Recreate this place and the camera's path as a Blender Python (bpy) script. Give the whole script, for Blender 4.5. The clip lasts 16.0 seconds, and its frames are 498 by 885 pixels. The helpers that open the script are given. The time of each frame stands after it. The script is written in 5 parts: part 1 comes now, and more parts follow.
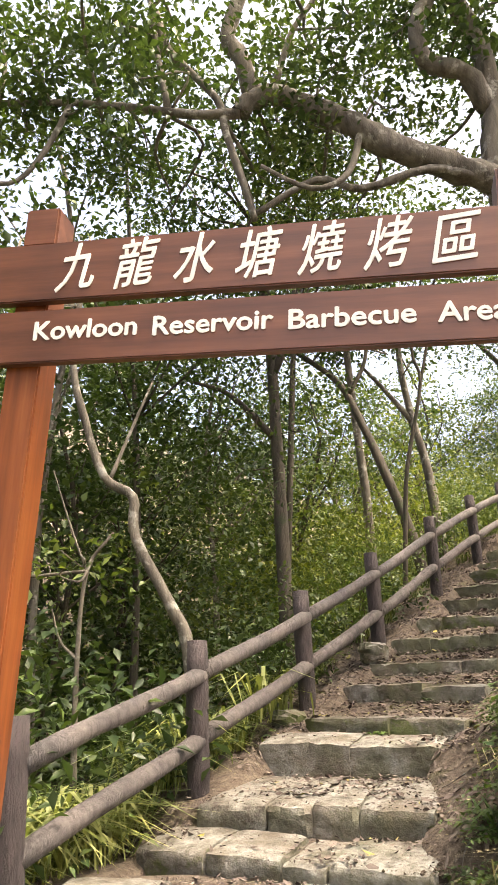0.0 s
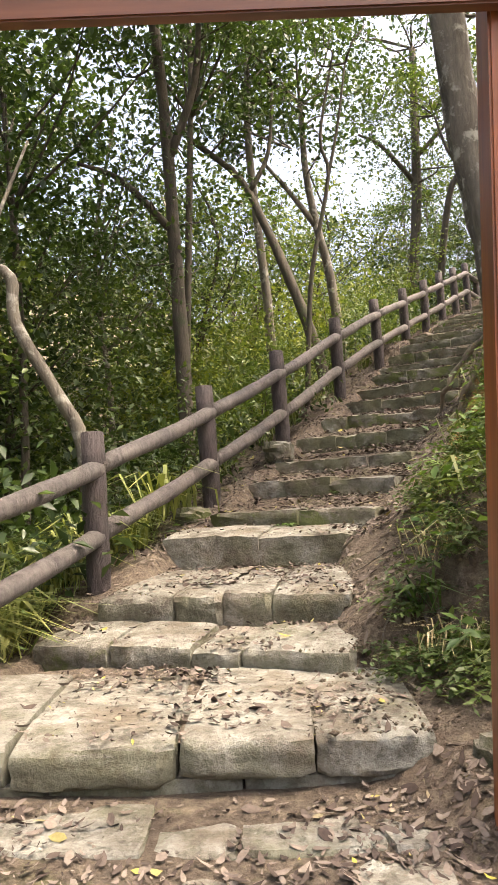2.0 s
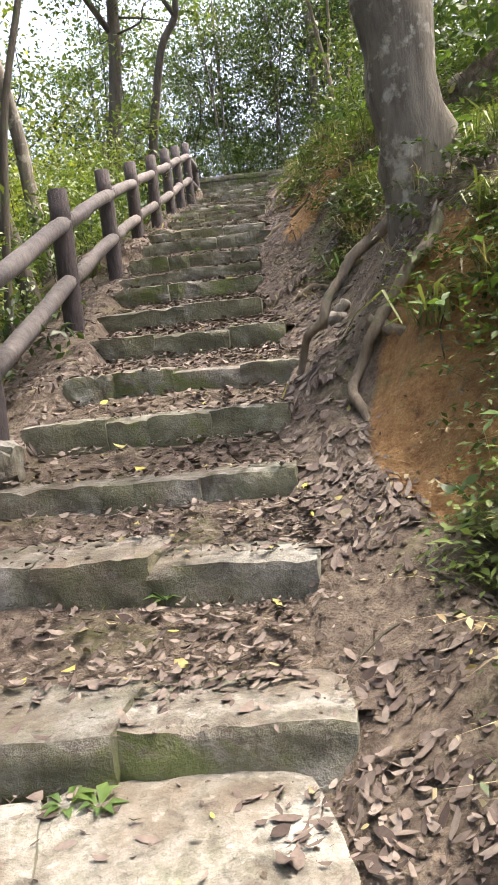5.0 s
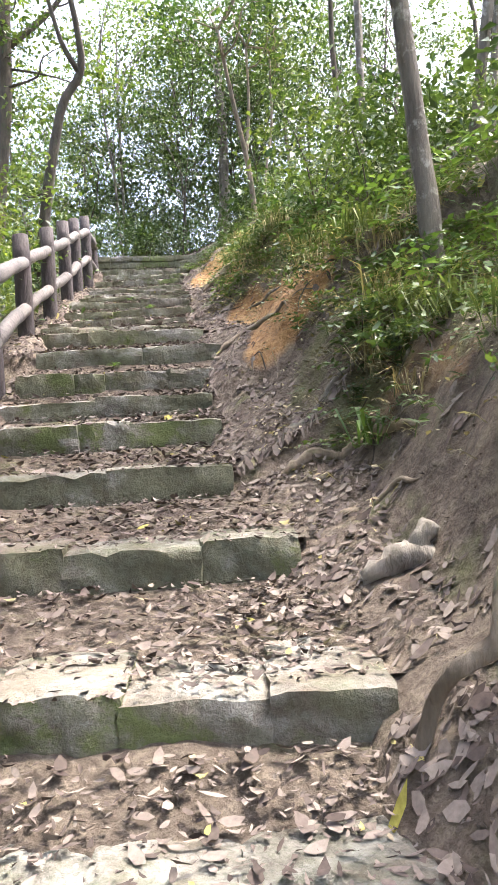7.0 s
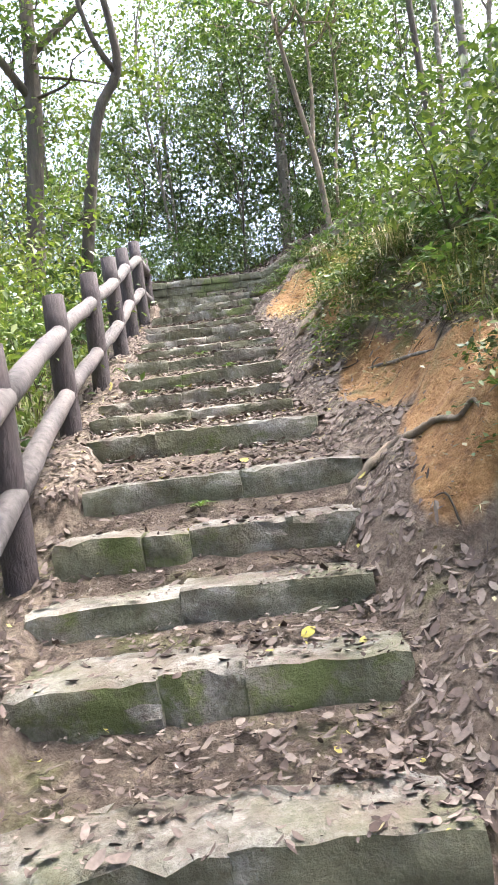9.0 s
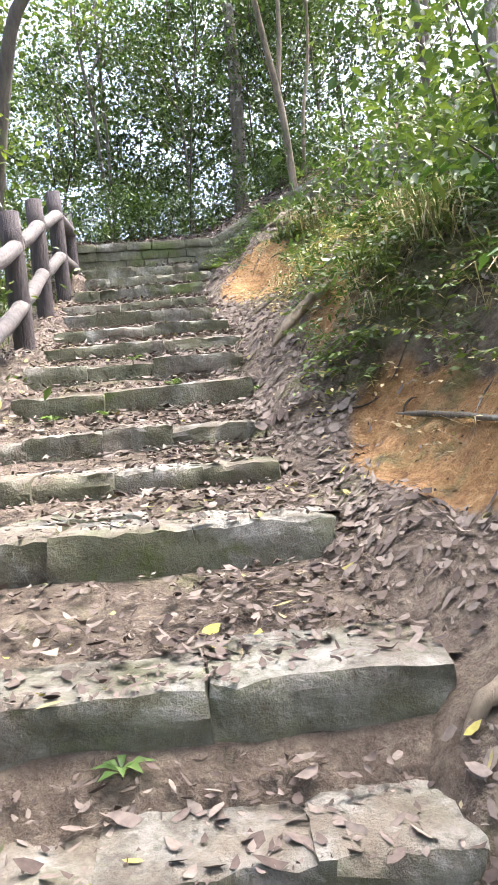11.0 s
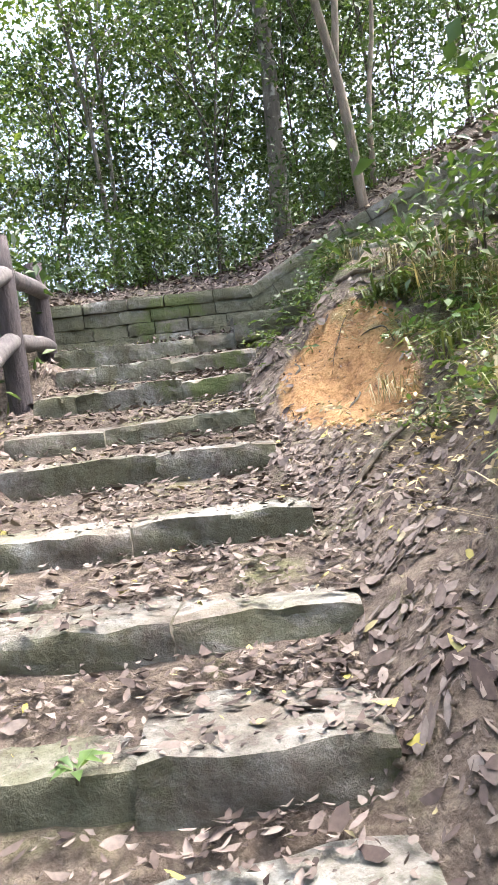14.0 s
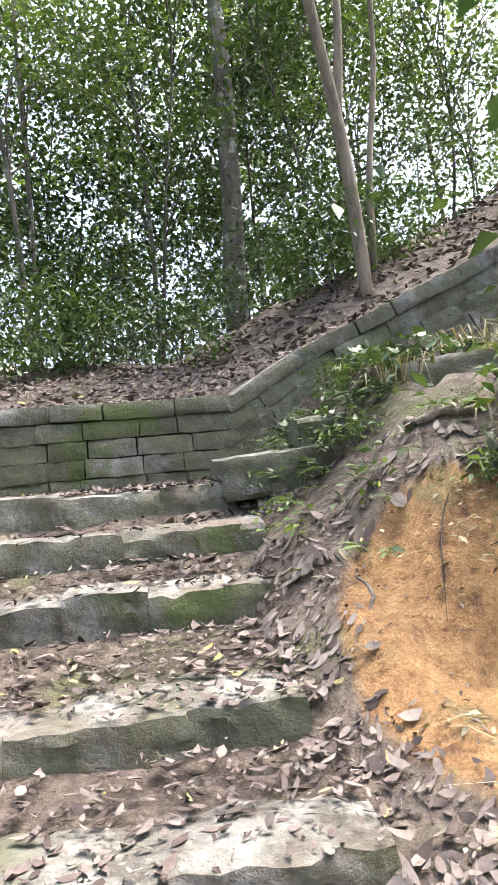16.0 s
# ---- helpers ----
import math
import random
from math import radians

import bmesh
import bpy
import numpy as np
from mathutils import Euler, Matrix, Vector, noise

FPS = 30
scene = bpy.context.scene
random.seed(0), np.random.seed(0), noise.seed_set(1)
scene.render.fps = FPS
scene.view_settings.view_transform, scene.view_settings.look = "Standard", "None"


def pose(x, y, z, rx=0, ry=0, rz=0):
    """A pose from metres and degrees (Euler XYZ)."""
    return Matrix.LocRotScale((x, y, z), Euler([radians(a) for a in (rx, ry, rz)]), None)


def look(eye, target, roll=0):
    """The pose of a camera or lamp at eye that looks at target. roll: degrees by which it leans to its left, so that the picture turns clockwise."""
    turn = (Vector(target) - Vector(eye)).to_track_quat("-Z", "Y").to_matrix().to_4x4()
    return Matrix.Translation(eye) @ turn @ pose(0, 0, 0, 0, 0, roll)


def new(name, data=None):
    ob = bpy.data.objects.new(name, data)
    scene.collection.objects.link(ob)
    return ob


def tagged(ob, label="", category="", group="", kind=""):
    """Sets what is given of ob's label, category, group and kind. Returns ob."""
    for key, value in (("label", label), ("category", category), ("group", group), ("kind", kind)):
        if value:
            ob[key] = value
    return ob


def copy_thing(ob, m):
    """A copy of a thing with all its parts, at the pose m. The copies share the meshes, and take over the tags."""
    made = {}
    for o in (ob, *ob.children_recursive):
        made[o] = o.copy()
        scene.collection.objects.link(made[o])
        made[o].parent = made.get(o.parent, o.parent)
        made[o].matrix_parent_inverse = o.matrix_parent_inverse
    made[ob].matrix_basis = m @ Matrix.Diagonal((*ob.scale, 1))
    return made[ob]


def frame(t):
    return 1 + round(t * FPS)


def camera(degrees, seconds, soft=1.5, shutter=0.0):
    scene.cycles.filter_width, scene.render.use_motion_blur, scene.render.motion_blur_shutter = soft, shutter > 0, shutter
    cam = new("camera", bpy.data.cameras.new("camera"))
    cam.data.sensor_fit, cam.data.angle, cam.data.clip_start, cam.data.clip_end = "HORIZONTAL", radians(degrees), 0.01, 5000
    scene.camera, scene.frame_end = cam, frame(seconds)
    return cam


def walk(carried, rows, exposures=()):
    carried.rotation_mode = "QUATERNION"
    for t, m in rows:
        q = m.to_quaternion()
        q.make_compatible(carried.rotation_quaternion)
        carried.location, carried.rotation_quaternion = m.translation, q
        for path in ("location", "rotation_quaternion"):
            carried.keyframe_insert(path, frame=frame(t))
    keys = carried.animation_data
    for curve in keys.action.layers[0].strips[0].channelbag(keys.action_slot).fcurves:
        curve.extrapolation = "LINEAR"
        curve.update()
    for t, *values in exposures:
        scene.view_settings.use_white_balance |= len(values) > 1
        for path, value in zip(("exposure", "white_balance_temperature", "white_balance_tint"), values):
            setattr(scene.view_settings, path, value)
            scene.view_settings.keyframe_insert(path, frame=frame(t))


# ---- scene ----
cam = camera(36.0, 16.0)
EXPOSURE = 2.22
PATH = [
    (0, (0.072, 0.03, 1.23), (0.064, 1.927, 1.861), -0.8),
    (0.5, (0.074, 0.007, 1.224), (0.088, 1.877, 1.934), -1.0),
    (1, (0.078, -0.001, 1.218), (0.124, 1.881, 1.894), -1.2),
    (1.5, (0.126, 0.125, 1.112), (0.35, 2.065, 1.545), -1.4),
    (2, (0.026, 0.669, 1.065), (0.282, 2.644, 1.248), -2.7),
    (2.5, (0.009, 1.341, 1.132), (0.195, 3.329, 1.253), -4.7),
    (3, (-0.008, 1.986, 1.235), (0.433, 3.935, 1.32), -7.6),
    (3.5, (0.089, 2.694, 1.371), (0.627, 4.615, 1.506), -6.4),
    (4, (0.114, 3.28, 1.468), (0.92, 5.109, 1.537), -6.2),
    (4.5, (0.344, 3.767, 1.684), (1.207, 5.57, 1.626), -6.5),
    (5, (0.473, 4.351, 1.816), (1.505, 6.06, 1.696), -5.5),
    (7.3, (1.536, 6.74, 2.621), (2.853, 8.244, 2.683), -3.2),
    (7.5, (1.685, 6.926, 2.644), (2.971, 8.458, 2.701), -3.5),
    (8, (1.936, 7.372, 2.898), (3.138, 8.969, 2.969), -6.0),
    (8.2, (1.996, 7.574, 3.042), (3.18, 9.184, 3.116), -7.0),
    (10.3, (2.929, 8.909, 3.707), (4.142, 10.498, 3.651), -6.7),
    (10.5, (3.057, 9.125, 3.723), (4.314, 10.679, 3.664), -6.2),
    (11, (3.329, 9.643, 4.017), (4.648, 11.145, 3.942), -5.0),
    (11.5, (3.694, 10.117, 4.24), (4.974, 11.649, 4.117), -7.8),
    (12, (3.988, 10.596, 4.394), (5.344, 12.043, 4.135), -7.2),
    (12.5, (4.34, 10.937, 4.582), (5.546, 12.53, 4.503), -5.8),
    (13, (4.576, 11.384, 4.779), (5.756, 12.999, 4.802), -4.9),
    (13.5, (4.955, 11.733, 4.973), (6.095, 13.376, 5.017), -5.6),
    (14, (5.236, 12.047, 5.032), (6.491, 13.603, 4.992), -7.2),
    (14.5, (5.399, 12.384, 5.221), (6.663, 13.931, 5.112), -7.1),
    (15, (5.712, 12.809, 5.366), (6.965, 14.361, 5.229), -7.3),
    (15.5, (5.927, 13.316, 5.551), (7.283, 14.786, 5.528), -7.3),
    (16, (6.235, 13.784, 5.703), (7.68, 15.163, 5.801), -5.0),
]
walk(cam, [(t, look(eye, target, roll)) for t, eye, target, roll in PATH], exposures=[(0.0, EXPOSURE + 0.22, 7600, 10), (2.0, EXPOSURE + 0.15, 7500, 10), (3.2, EXPOSURE + 0.15, 7300, 10), (4.5, EXPOSURE + 0.36, 6900, 10), (7.5, EXPOSURE + 1.1, 6200, 10), (11.0, EXPOSURE + 1.08, 6100, 10), (16.0, EXPOSURE + 0.88, 6050, 10)])
# ---------------------------------------------------------------- light
SUN_ELEV, SUN_AZ = 66.0, 110.0      # degrees above the horizon; clockwise from +y
world = bpy.data.worlds.new("sky")
scene.world = world
world.use_nodes = True
wn = world.node_tree
sky = wn.nodes.new("ShaderNodeTexSky")
sky.sky_type = "NISHITA"
sky.sun_disc = False
sky.sun_elevation = radians(SUN_ELEV)
sky.sun_rotation = radians(SUN_AZ)
sky.dust_density = 8.0
sky.air_density = 0.7
wn.links.new(sky.outputs[0], wn.nodes["Background"].inputs[0])
wn.nodes["Background"].inputs[1].default_value = 0.15

sun_data = bpy.data.lights.new("sun", "SUN")
sun_data.energy = 1.0
sun_data.angle = radians(4.0)
sun_data.color = (1.0, 0.94, 0.84)
sun = new("sun", sun_data)
TO_SUN = Vector((math.sin(radians(SUN_AZ)) * math.cos(radians(SUN_ELEV)), math.cos(radians(SUN_AZ)) * math.cos(radians(SUN_ELEV)), math.sin(radians(SUN_ELEV))))
sun.matrix_world = look(TO_SUN * 40, (0, 0, 0))

rng = np.random.default_rng(7)

# ---------------------------------------------------------------- materials


def shader(name):
    m = bpy.data.materials.new(name)
    m.use_nodes = True
    return m, m.node_tree.nodes, m.node_tree.links, m.node_tree.nodes["Principled BSDF"]


def ramp(nodes, stops):
    r = nodes.new("ShaderNodeValToRGB")
    els = r.color_ramp.elements
    while len(els) < len(stops):
        els.new(0.5)
    for e, (p, c) in zip(els, stops):
        e.position, e.color = p, (*c, 1)
    return r


def noise_tex(nodes, links, scale, detail=6.0, rough=0.6, stretch=None, coords="Object"):
    if coords == "World":
        tc, coords = nodes.new("ShaderNodeNewGeometry"), "Position"
    else:
        tc = nodes.new("ShaderNodeTexCoord")
    n = nodes.new("ShaderNodeTexNoise")
    n.inputs["Scale"].default_value, n.inputs["Detail"].default_value, n.inputs["Roughness"].default_value = scale, detail, rough
    if stretch:
        mp = nodes.new("ShaderNodeMapping")
        mp.inputs["Scale"].default_value = stretch
        links.new(tc.outputs[coords], mp.inputs[0])
        links.new(mp.outputs[0], n.inputs["Vector"])
    else:
        links.new(tc.outputs[coords], n.inputs["Vector"])
    return n


def mixed(nodes, links, fac, a, b, blend="MIX"):
    mx = nodes.new("ShaderNodeMix")
    mx.data_type, mx.blend_type = "RGBA", blend
    for sock, v in ((mx.inputs[0], fac), (mx.inputs[6], a), (mx.inputs[7], b)):
        if isinstance(v, (int, float)):
            sock.default_value = v
        elif isinstance(v, tuple):
            sock.default_value = (*v, 1)
        else:
            links.new(v, sock)
    return mx.outputs[2]


def bumped(nodes, links, bsdf, height, strength, distance):
    b = nodes.new("ShaderNodeBump")
    b.inputs["Strength"].default_value, b.inputs["Distance"].default_value = strength, distance
    links.new(height, b.inputs["Height"])
    links.new(b.outputs[0], bsdf.inputs["Normal"])


def stone_material(name="rough_stone", mossy=0.8, clean=0.0):
    m, n, l, b = shader(name)
    big = noise_tex(n, l, 4.2, 6, 0.65, coords="World")
    mid = noise_tex(n, l, 13.0, 7, 0.7, coords="World")
    fine = noise_tex(n, l, 75.0, 6, 0.75, coords="World")
    moss = noise_tex(n, l, 1.9, 8, 0.7, coords="World")
    base = ramp(n, [(0.36, (0.145, 0.125, 0.105)), (0.5, (0.29, 0.275, 0.25)), (0.63, (0.375, 0.37, 0.35))])
    l.new(big.outputs[0], base.inputs[0])
    blot = ramp(n, [(0.36, (0.5, 0.46, 0.42)), (0.5, (0.9, 0.88, 0.86)), (0.62, (1.05, 1.05, 1.04))])
    l.new(mid.outputs[0], blot.inputs[0])
    col = mixed(n, l, 0.9, base.outputs[0], blot.outputs[0], "MULTIPLY")
    grain = ramp(n, [(0.3, (0.62, 0.6, 0.58)), (0.68, (1.08, 1.08, 1.08))])
    l.new(fine.outputs[0], grain.inputs[0])
    col = mixed(n, l, 0.45, col, grain.outputs[0], "MULTIPLY")
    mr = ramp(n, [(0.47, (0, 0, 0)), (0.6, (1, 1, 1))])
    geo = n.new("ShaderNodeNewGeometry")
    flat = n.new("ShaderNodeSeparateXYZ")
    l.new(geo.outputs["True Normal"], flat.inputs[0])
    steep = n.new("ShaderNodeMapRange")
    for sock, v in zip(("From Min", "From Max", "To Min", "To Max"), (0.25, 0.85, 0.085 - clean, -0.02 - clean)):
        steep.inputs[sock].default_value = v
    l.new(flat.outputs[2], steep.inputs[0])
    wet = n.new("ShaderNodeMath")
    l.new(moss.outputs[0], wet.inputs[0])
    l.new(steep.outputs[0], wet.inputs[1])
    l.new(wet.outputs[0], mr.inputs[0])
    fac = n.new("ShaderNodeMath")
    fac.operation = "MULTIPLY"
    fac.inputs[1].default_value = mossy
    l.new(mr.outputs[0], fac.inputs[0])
    spot = noise_tex(n, l, 34.0, 3, 0.5, coords="World")
    sr = ramp(n, [(0.62, (0, 0, 0)), (0.7, (0.4, 0.4, 0.4))])
    l.new(spot.outputs[0], sr.inputs[0])
    col = mixed(n, l, sr.outputs[0], col, (0.43, 0.44, 0.405))
    dark = ramp(n, [(0.33, (0.5, 0.5, 0.5)), (0.41, (0, 0, 0))])
    l.new(spot.outputs[0], dark.inputs[0])
    col = mixed(n, l, dark.outputs[0], col, (0.09, 0.085, 0.07))
    # earth stains, then dull moss, then fresh moss in cushions
    earth = noise_tex(n, l, 2.7, 7, 0.68, coords="World")
    er = ramp(n, [(0.47 + clean * 0.8, (0, 0, 0)), (0.6 + clean * 0.8, (0.8, 0.8, 0.8))])
    l.new(earth.outputs[0], er.inputs[0])
    col = mixed(n, l, er.outputs[0], col, mixed(n, l, mid.outputs[0], (0.10, 0.076, 0.054), (0.225, 0.18, 0.14)))
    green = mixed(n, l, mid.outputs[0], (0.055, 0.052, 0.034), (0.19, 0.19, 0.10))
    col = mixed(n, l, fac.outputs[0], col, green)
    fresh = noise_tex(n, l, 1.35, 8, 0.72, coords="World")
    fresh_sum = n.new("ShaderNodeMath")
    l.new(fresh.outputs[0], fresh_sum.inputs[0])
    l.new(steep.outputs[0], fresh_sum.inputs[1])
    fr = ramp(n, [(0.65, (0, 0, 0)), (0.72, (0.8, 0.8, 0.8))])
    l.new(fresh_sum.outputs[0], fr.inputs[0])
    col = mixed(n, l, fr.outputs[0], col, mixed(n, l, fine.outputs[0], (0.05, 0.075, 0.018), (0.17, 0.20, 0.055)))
    info = n.new("ShaderNodeObjectInfo")
    tone = ramp(n, [(0.0, (0.74, 0.76, 0.73)), (1.0, (1.0, 1.03, 1.0))])
    l.new(info.outputs["Random"], tone.inputs[0])
    col = mixed(n, l, 1.0, col, tone.outputs[0], "MULTIPLY")
    l.new(col, b.inputs["Base Color"])
    b.inputs["Roughness"].default_value = 0.88
    both = n.new("ShaderNodeMath")
    both.operation = "MULTIPLY_ADD"
    l.new(fine.outputs[0], both.inputs[0])
    both.inputs[1].default_value = 0.09
    l.new(mid.outputs[0], both.inputs[2])
    bumped(n, l, b, both.outputs[0], 0.9, 0.03)
    return m


def ground_material():
    m, n, l, b = shader("forest_floor")
    big = noise_tex(n, l, 1.3, 6)
    mid = noise_tex(n, l, 14.0, 8, 0.7)
    fine = noise_tex(n, l, 70.0, 6, 0.7)
    soil = ramp(n, [(0.3, (0.06, 0.046, 0.035)), (0.48, (0.142, 0.11, 0.083)), (0.68, (0.25, 0.203, 0.155))])
    l.new(mid.outputs[0], soil.inputs[0])
    clay = ramp(n, [(0.3, (0.15, 0.078, 0.034)), (0.45, (0.32, 0.175, 0.07)), (0.6, (0.41, 0.245, 0.10)), (0.75, (0.47, 0.35, 0.20))])
    l.new(mid.outputs[0], clay.inputs[0])
    att = n.new("ShaderNodeAttribute")
    att.attribute_name = "clay"
    add = n.new("ShaderNodeMath")
    add.operation = "MULTIPLY_ADD"
    l.new(big.outputs[0], add.inputs[0])
    add.inputs[1].default_value = 0.9
    l.new(att.outputs["Fac"], add.inputs[2])
    cr = ramp(n, [(0.78, (0, 0, 0)), (0.98, (1, 1, 1))])
    l.new(add.outputs[0], cr.inputs[0])
    col = mixed(n, l, cr.outputs[0], soil.outputs[0], clay.outputs[0])
    green = noise_tex(n, l, 2.4, 7, 0.65)
    gr = ramp(n, [(0.56, (0, 0, 0)), (0.68, (0.8, 0.8, 0.8))])
    moss_att = n.new("ShaderNodeAttribute")
    moss_att.attribute_name = "moss"
    damp = n.new("ShaderNodeMath")
    damp.operation = "MULTIPLY_ADD"
    l.new(moss_att.outputs["Fac"], damp.inputs[0])
    damp.inputs[1].default_value = 0.13
    l.new(green.outputs[0], damp.inputs[2])
    l.new(damp.outputs[0], gr.inputs[0])
    col = mixed(n, l, gr.outputs[0], col, mixed(n, l, mid.outputs[0], (0.075, 0.075, 0.032), (0.19, 0.20, 0.08)))
    grain = ramp(n, [(0.3, (0.6, 0.58, 0.56)), (0.7, (1.0, 1.0, 1.0))])
    l.new(fine.outputs[0], grain.inputs[0])
    col = mixed(n, l, 0.8, col, grain.outputs[0], "MULTIPLY")
    l.new(col, b.inputs["Base Color"])
    b.inputs["Roughness"].default_value = 0.95
    bumped(n, l, b, mid.outputs[0], 1.0, 0.05)
    return m


def leaf_material(name, dark, light, shine=0.4, through_light=0.35):
    m, n, l, b = shader(name)
    geo = n.new("ShaderNodeNewGeometry")
    r = ramp(n, [(0.0, dark), (1.0, light)])
    l.new(geo.outputs["Random Per Island"], r.inputs[0])
    big = noise_tex(n, l, 0.7, 3, 0.5, coords="Object")
    tone = ramp(n, [(0.35, (0.55, 0.66, 0.55)), (0.5, (1.0, 1.0, 0.95)), (0.66, (1.5, 1.42, 1.1))])
    l.new(big.outputs[0], tone.inputs[0])
    col = mixed(n, l, 1.0, r.outputs[0], tone.outputs[0], "MULTIPLY")
    l.new(col, b.inputs["Base Color"])
    b.inputs["Roughness"].default_value = shine
    tr = n.new("ShaderNodeBsdfTranslucent")
    warm = mixed(n, l, 1.0, col, (1.3, 1.35, 0.65), "MULTIPLY")
    l.new(warm, tr.inputs[0])
    mx = n.new("ShaderNodeMixShader")
    mx.inputs[0].default_value = through_light
    l.new(b.outputs[0], mx.inputs[1])
    l.new(tr.outputs[0], mx.inputs[2])
    l.new(mx.outputs[0], n["Material Output"].inputs[0])
    return m


def bark_material(name, dark, light, patch=None):
    m, n, l, b = shader(name)
    streak = noise_tex(n, l, 9.0, 8, 0.65, (1, 1, 0.25))
    blot = noise_tex(n, l, 6.5, 6, 0.65)
    r = ramp(n, [(0.3, dark), (0.7, light)])
    l.new(streak.outputs[0], r.inputs[0])
    col = r.outputs[0]
    if patch:
        pr = ramp(n, [(0.55, (0, 0, 0)), (0.65, (1, 1, 1))])
        l.new(blot.outputs[0], pr.inputs[0])
        col = mixed(n, l, pr.outputs[0], col, patch)
    l.new(col, b.inputs["Base Color"])
    b.inputs["Roughness"].default_value = 0.9
    bumped(n, l, b, streak.outputs[0], 0.9, 0.035)
    return m


def wood_material():
    m, n, l, b = shader("varnished_timber")
    grain = noise_tex(n, l, 10.0, 8, 0.6, (0.12, 1.6, 1.6))
    blot = noise_tex(n, l, 1.6, 4, 0.5)
    r = ramp(n, [(0.3, (0.085, 0.034, 0.02)), (0.55, (0.155, 0.062, 0.034)), (0.8, (0.24, 0.105, 0.058))])
    l.new(grain.outputs[0], r.inputs[0])
    t = ramp(n, [(0.3, (0.75, 0.72, 0.72)), (0.7, (1.15, 1.1, 1.05))])
    l.new(blot.outputs[0], t.inputs[0])
    l.new(mixed(n, l, 1.0, r.outputs[0], t.outputs[0], "MULTIPLY"), b.inputs["Base Color"])
    b.inputs["Roughness"].default_value = 0.38
    bumped(n, l, b, grain.outputs[0], 0.25, 0.004)
    return m


def post_wood_material():
    m, n, l, b = shader("orange_varnished_post")
    grain = noise_tex(n, l, 10.0, 8, 0.6, (1.6, 1.6, 0.12))
    blot = noise_tex(n, l, 1.1, 4, 0.5)
    r = ramp(n, [(0.3, (0.13, 0.04, 0.014)), (0.55, (0.27, 0.082, 0.024)), (0.8, (0.38, 0.14, 0.045))])
    l.new(grain.outputs[0], r.inputs[0])
    t = ramp(n, [(0.3, (0.7, 0.66, 0.66)), (0.7, (1.15, 1.1, 1.05))])
    l.new(blot.outputs[0], t.inputs[0])
    l.new(mixed(n, l, 1.0, r.outputs[0], t.outputs[0], "MULTIPLY"), b.inputs["Base Color"])
    b.inputs["Roughness"].default_value = 0.4
    bumped(n, l, b, grain.outputs[0], 0.25, 0.004)
    return m


def rail_material(name, dark, light):
    m, n, l, b = shader(name)
    streak = noise_tex(n, l, 22.0, 8, 0.75, (1, 1, 0.3))
    blot = noise_tex(n, l, 2.5, 5, 0.6)
    r = ramp(n, [(0.3, dark), (0.75, light)])
    l.new(streak.outputs[0], r.inputs[0])
    t = ramp(n, [(0.35, (0.7, 0.7, 0.72)), (0.65, (1.2, 1.15, 1.12))])
    l.new(blot.outputs[0], t.inputs[0])
    l.new(mixed(n, l, 1.0, r.outputs[0], t.outputs[0], "MULTIPLY"), b.inputs["Base Color"])
    b.inputs["Roughness"].default_value = 0.75
    bumped(n, l, b, streak.outputs[0], 1.0, 0.03)
    return m


def plain(name, color, rough=0.6, metal=0.0):
    m, n, l, b = shader(name)
    spot = noise_tex(n, l, 25.0, 5)
    r = ramp(n, [(0.3, tuple(0.85 * c for c in color)), (0.7, color)])
    l.new(spot.outputs[0], r.inputs[0])
    l.new(r.outputs[0], b.inputs["Base Color"])
    b.inputs["Roughness"].default_value, b.inputs["Metallic"].default_value = rough, metal
    return m


def litter_material():
    m, n, l, b = shader("dry_leaves")
    geo = n.new("ShaderNodeNewGeometry")
    r = ramp(n, [(0.0, (0.055, 0.04, 0.034)), (0.35, (0.125, 0.097, 0.083)), (0.7, (0.205, 0.168, 0.145)), (0.975, (0.255, 0.215, 0.182)), (1.0, (0.40, 0.36, 0.08))])
    l.new(geo.outputs["Random Per Island"], r.inputs[0])
    f = noise_tex(n, l, 60.0, 4)
    t = ramp(n, [(0.3, (0.7, 0.7, 0.7)), (0.7, (1.1, 1.1, 1.1))])
    l.new(f.outputs[0], t.inputs[0])
    l.new(mixed(n, l, 1.0, r.outputs[0], t.outputs[0], "MULTIPLY"), b.inputs["Base Color"])
    b.inputs["Roughness"].default_value = 0.85
    b.inputs["Specular IOR Level"].default_value = 0.25
    return m


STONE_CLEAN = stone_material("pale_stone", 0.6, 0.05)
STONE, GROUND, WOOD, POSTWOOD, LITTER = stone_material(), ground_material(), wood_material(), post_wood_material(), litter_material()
RAIL = rail_material("weathered_concrete_log", (0.062, 0.055, 0.054), (0.205, 0.187, 0.18))
POST = rail_material("dark_concrete_post", (0.028, 0.022, 0.024), (0.10, 0.081, 0.083))
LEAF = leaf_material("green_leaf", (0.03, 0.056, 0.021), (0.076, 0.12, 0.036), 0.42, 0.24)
# leaf lightened and yellowed so its colour carries the sun on the far bushes
LEAF_SUN_TINTED = leaf_material("sun_tinted_leaf", (0.06, 0.09, 0.024), (0.18, 0.21, 0.055), 0.45, 0.42)
LEAF_BRIGHT = leaf_material("fresh_leaf", (0.045, 0.08, 0.022), (0.125, 0.165, 0.048), 0.45, 0.32)
# own yellow-green, paled to make up for sunlight that misses this grass
LEAF_GRASS = leaf_material("grass_blade", (0.15, 0.19, 0.06), (0.42, 0.43, 0.19), 0.5, 0.3)
BARK = bark_material("brown_bark", (0.03, 0.024, 0.018), (0.10, 0.083, 0.062), (0.06, 0.065, 0.035))
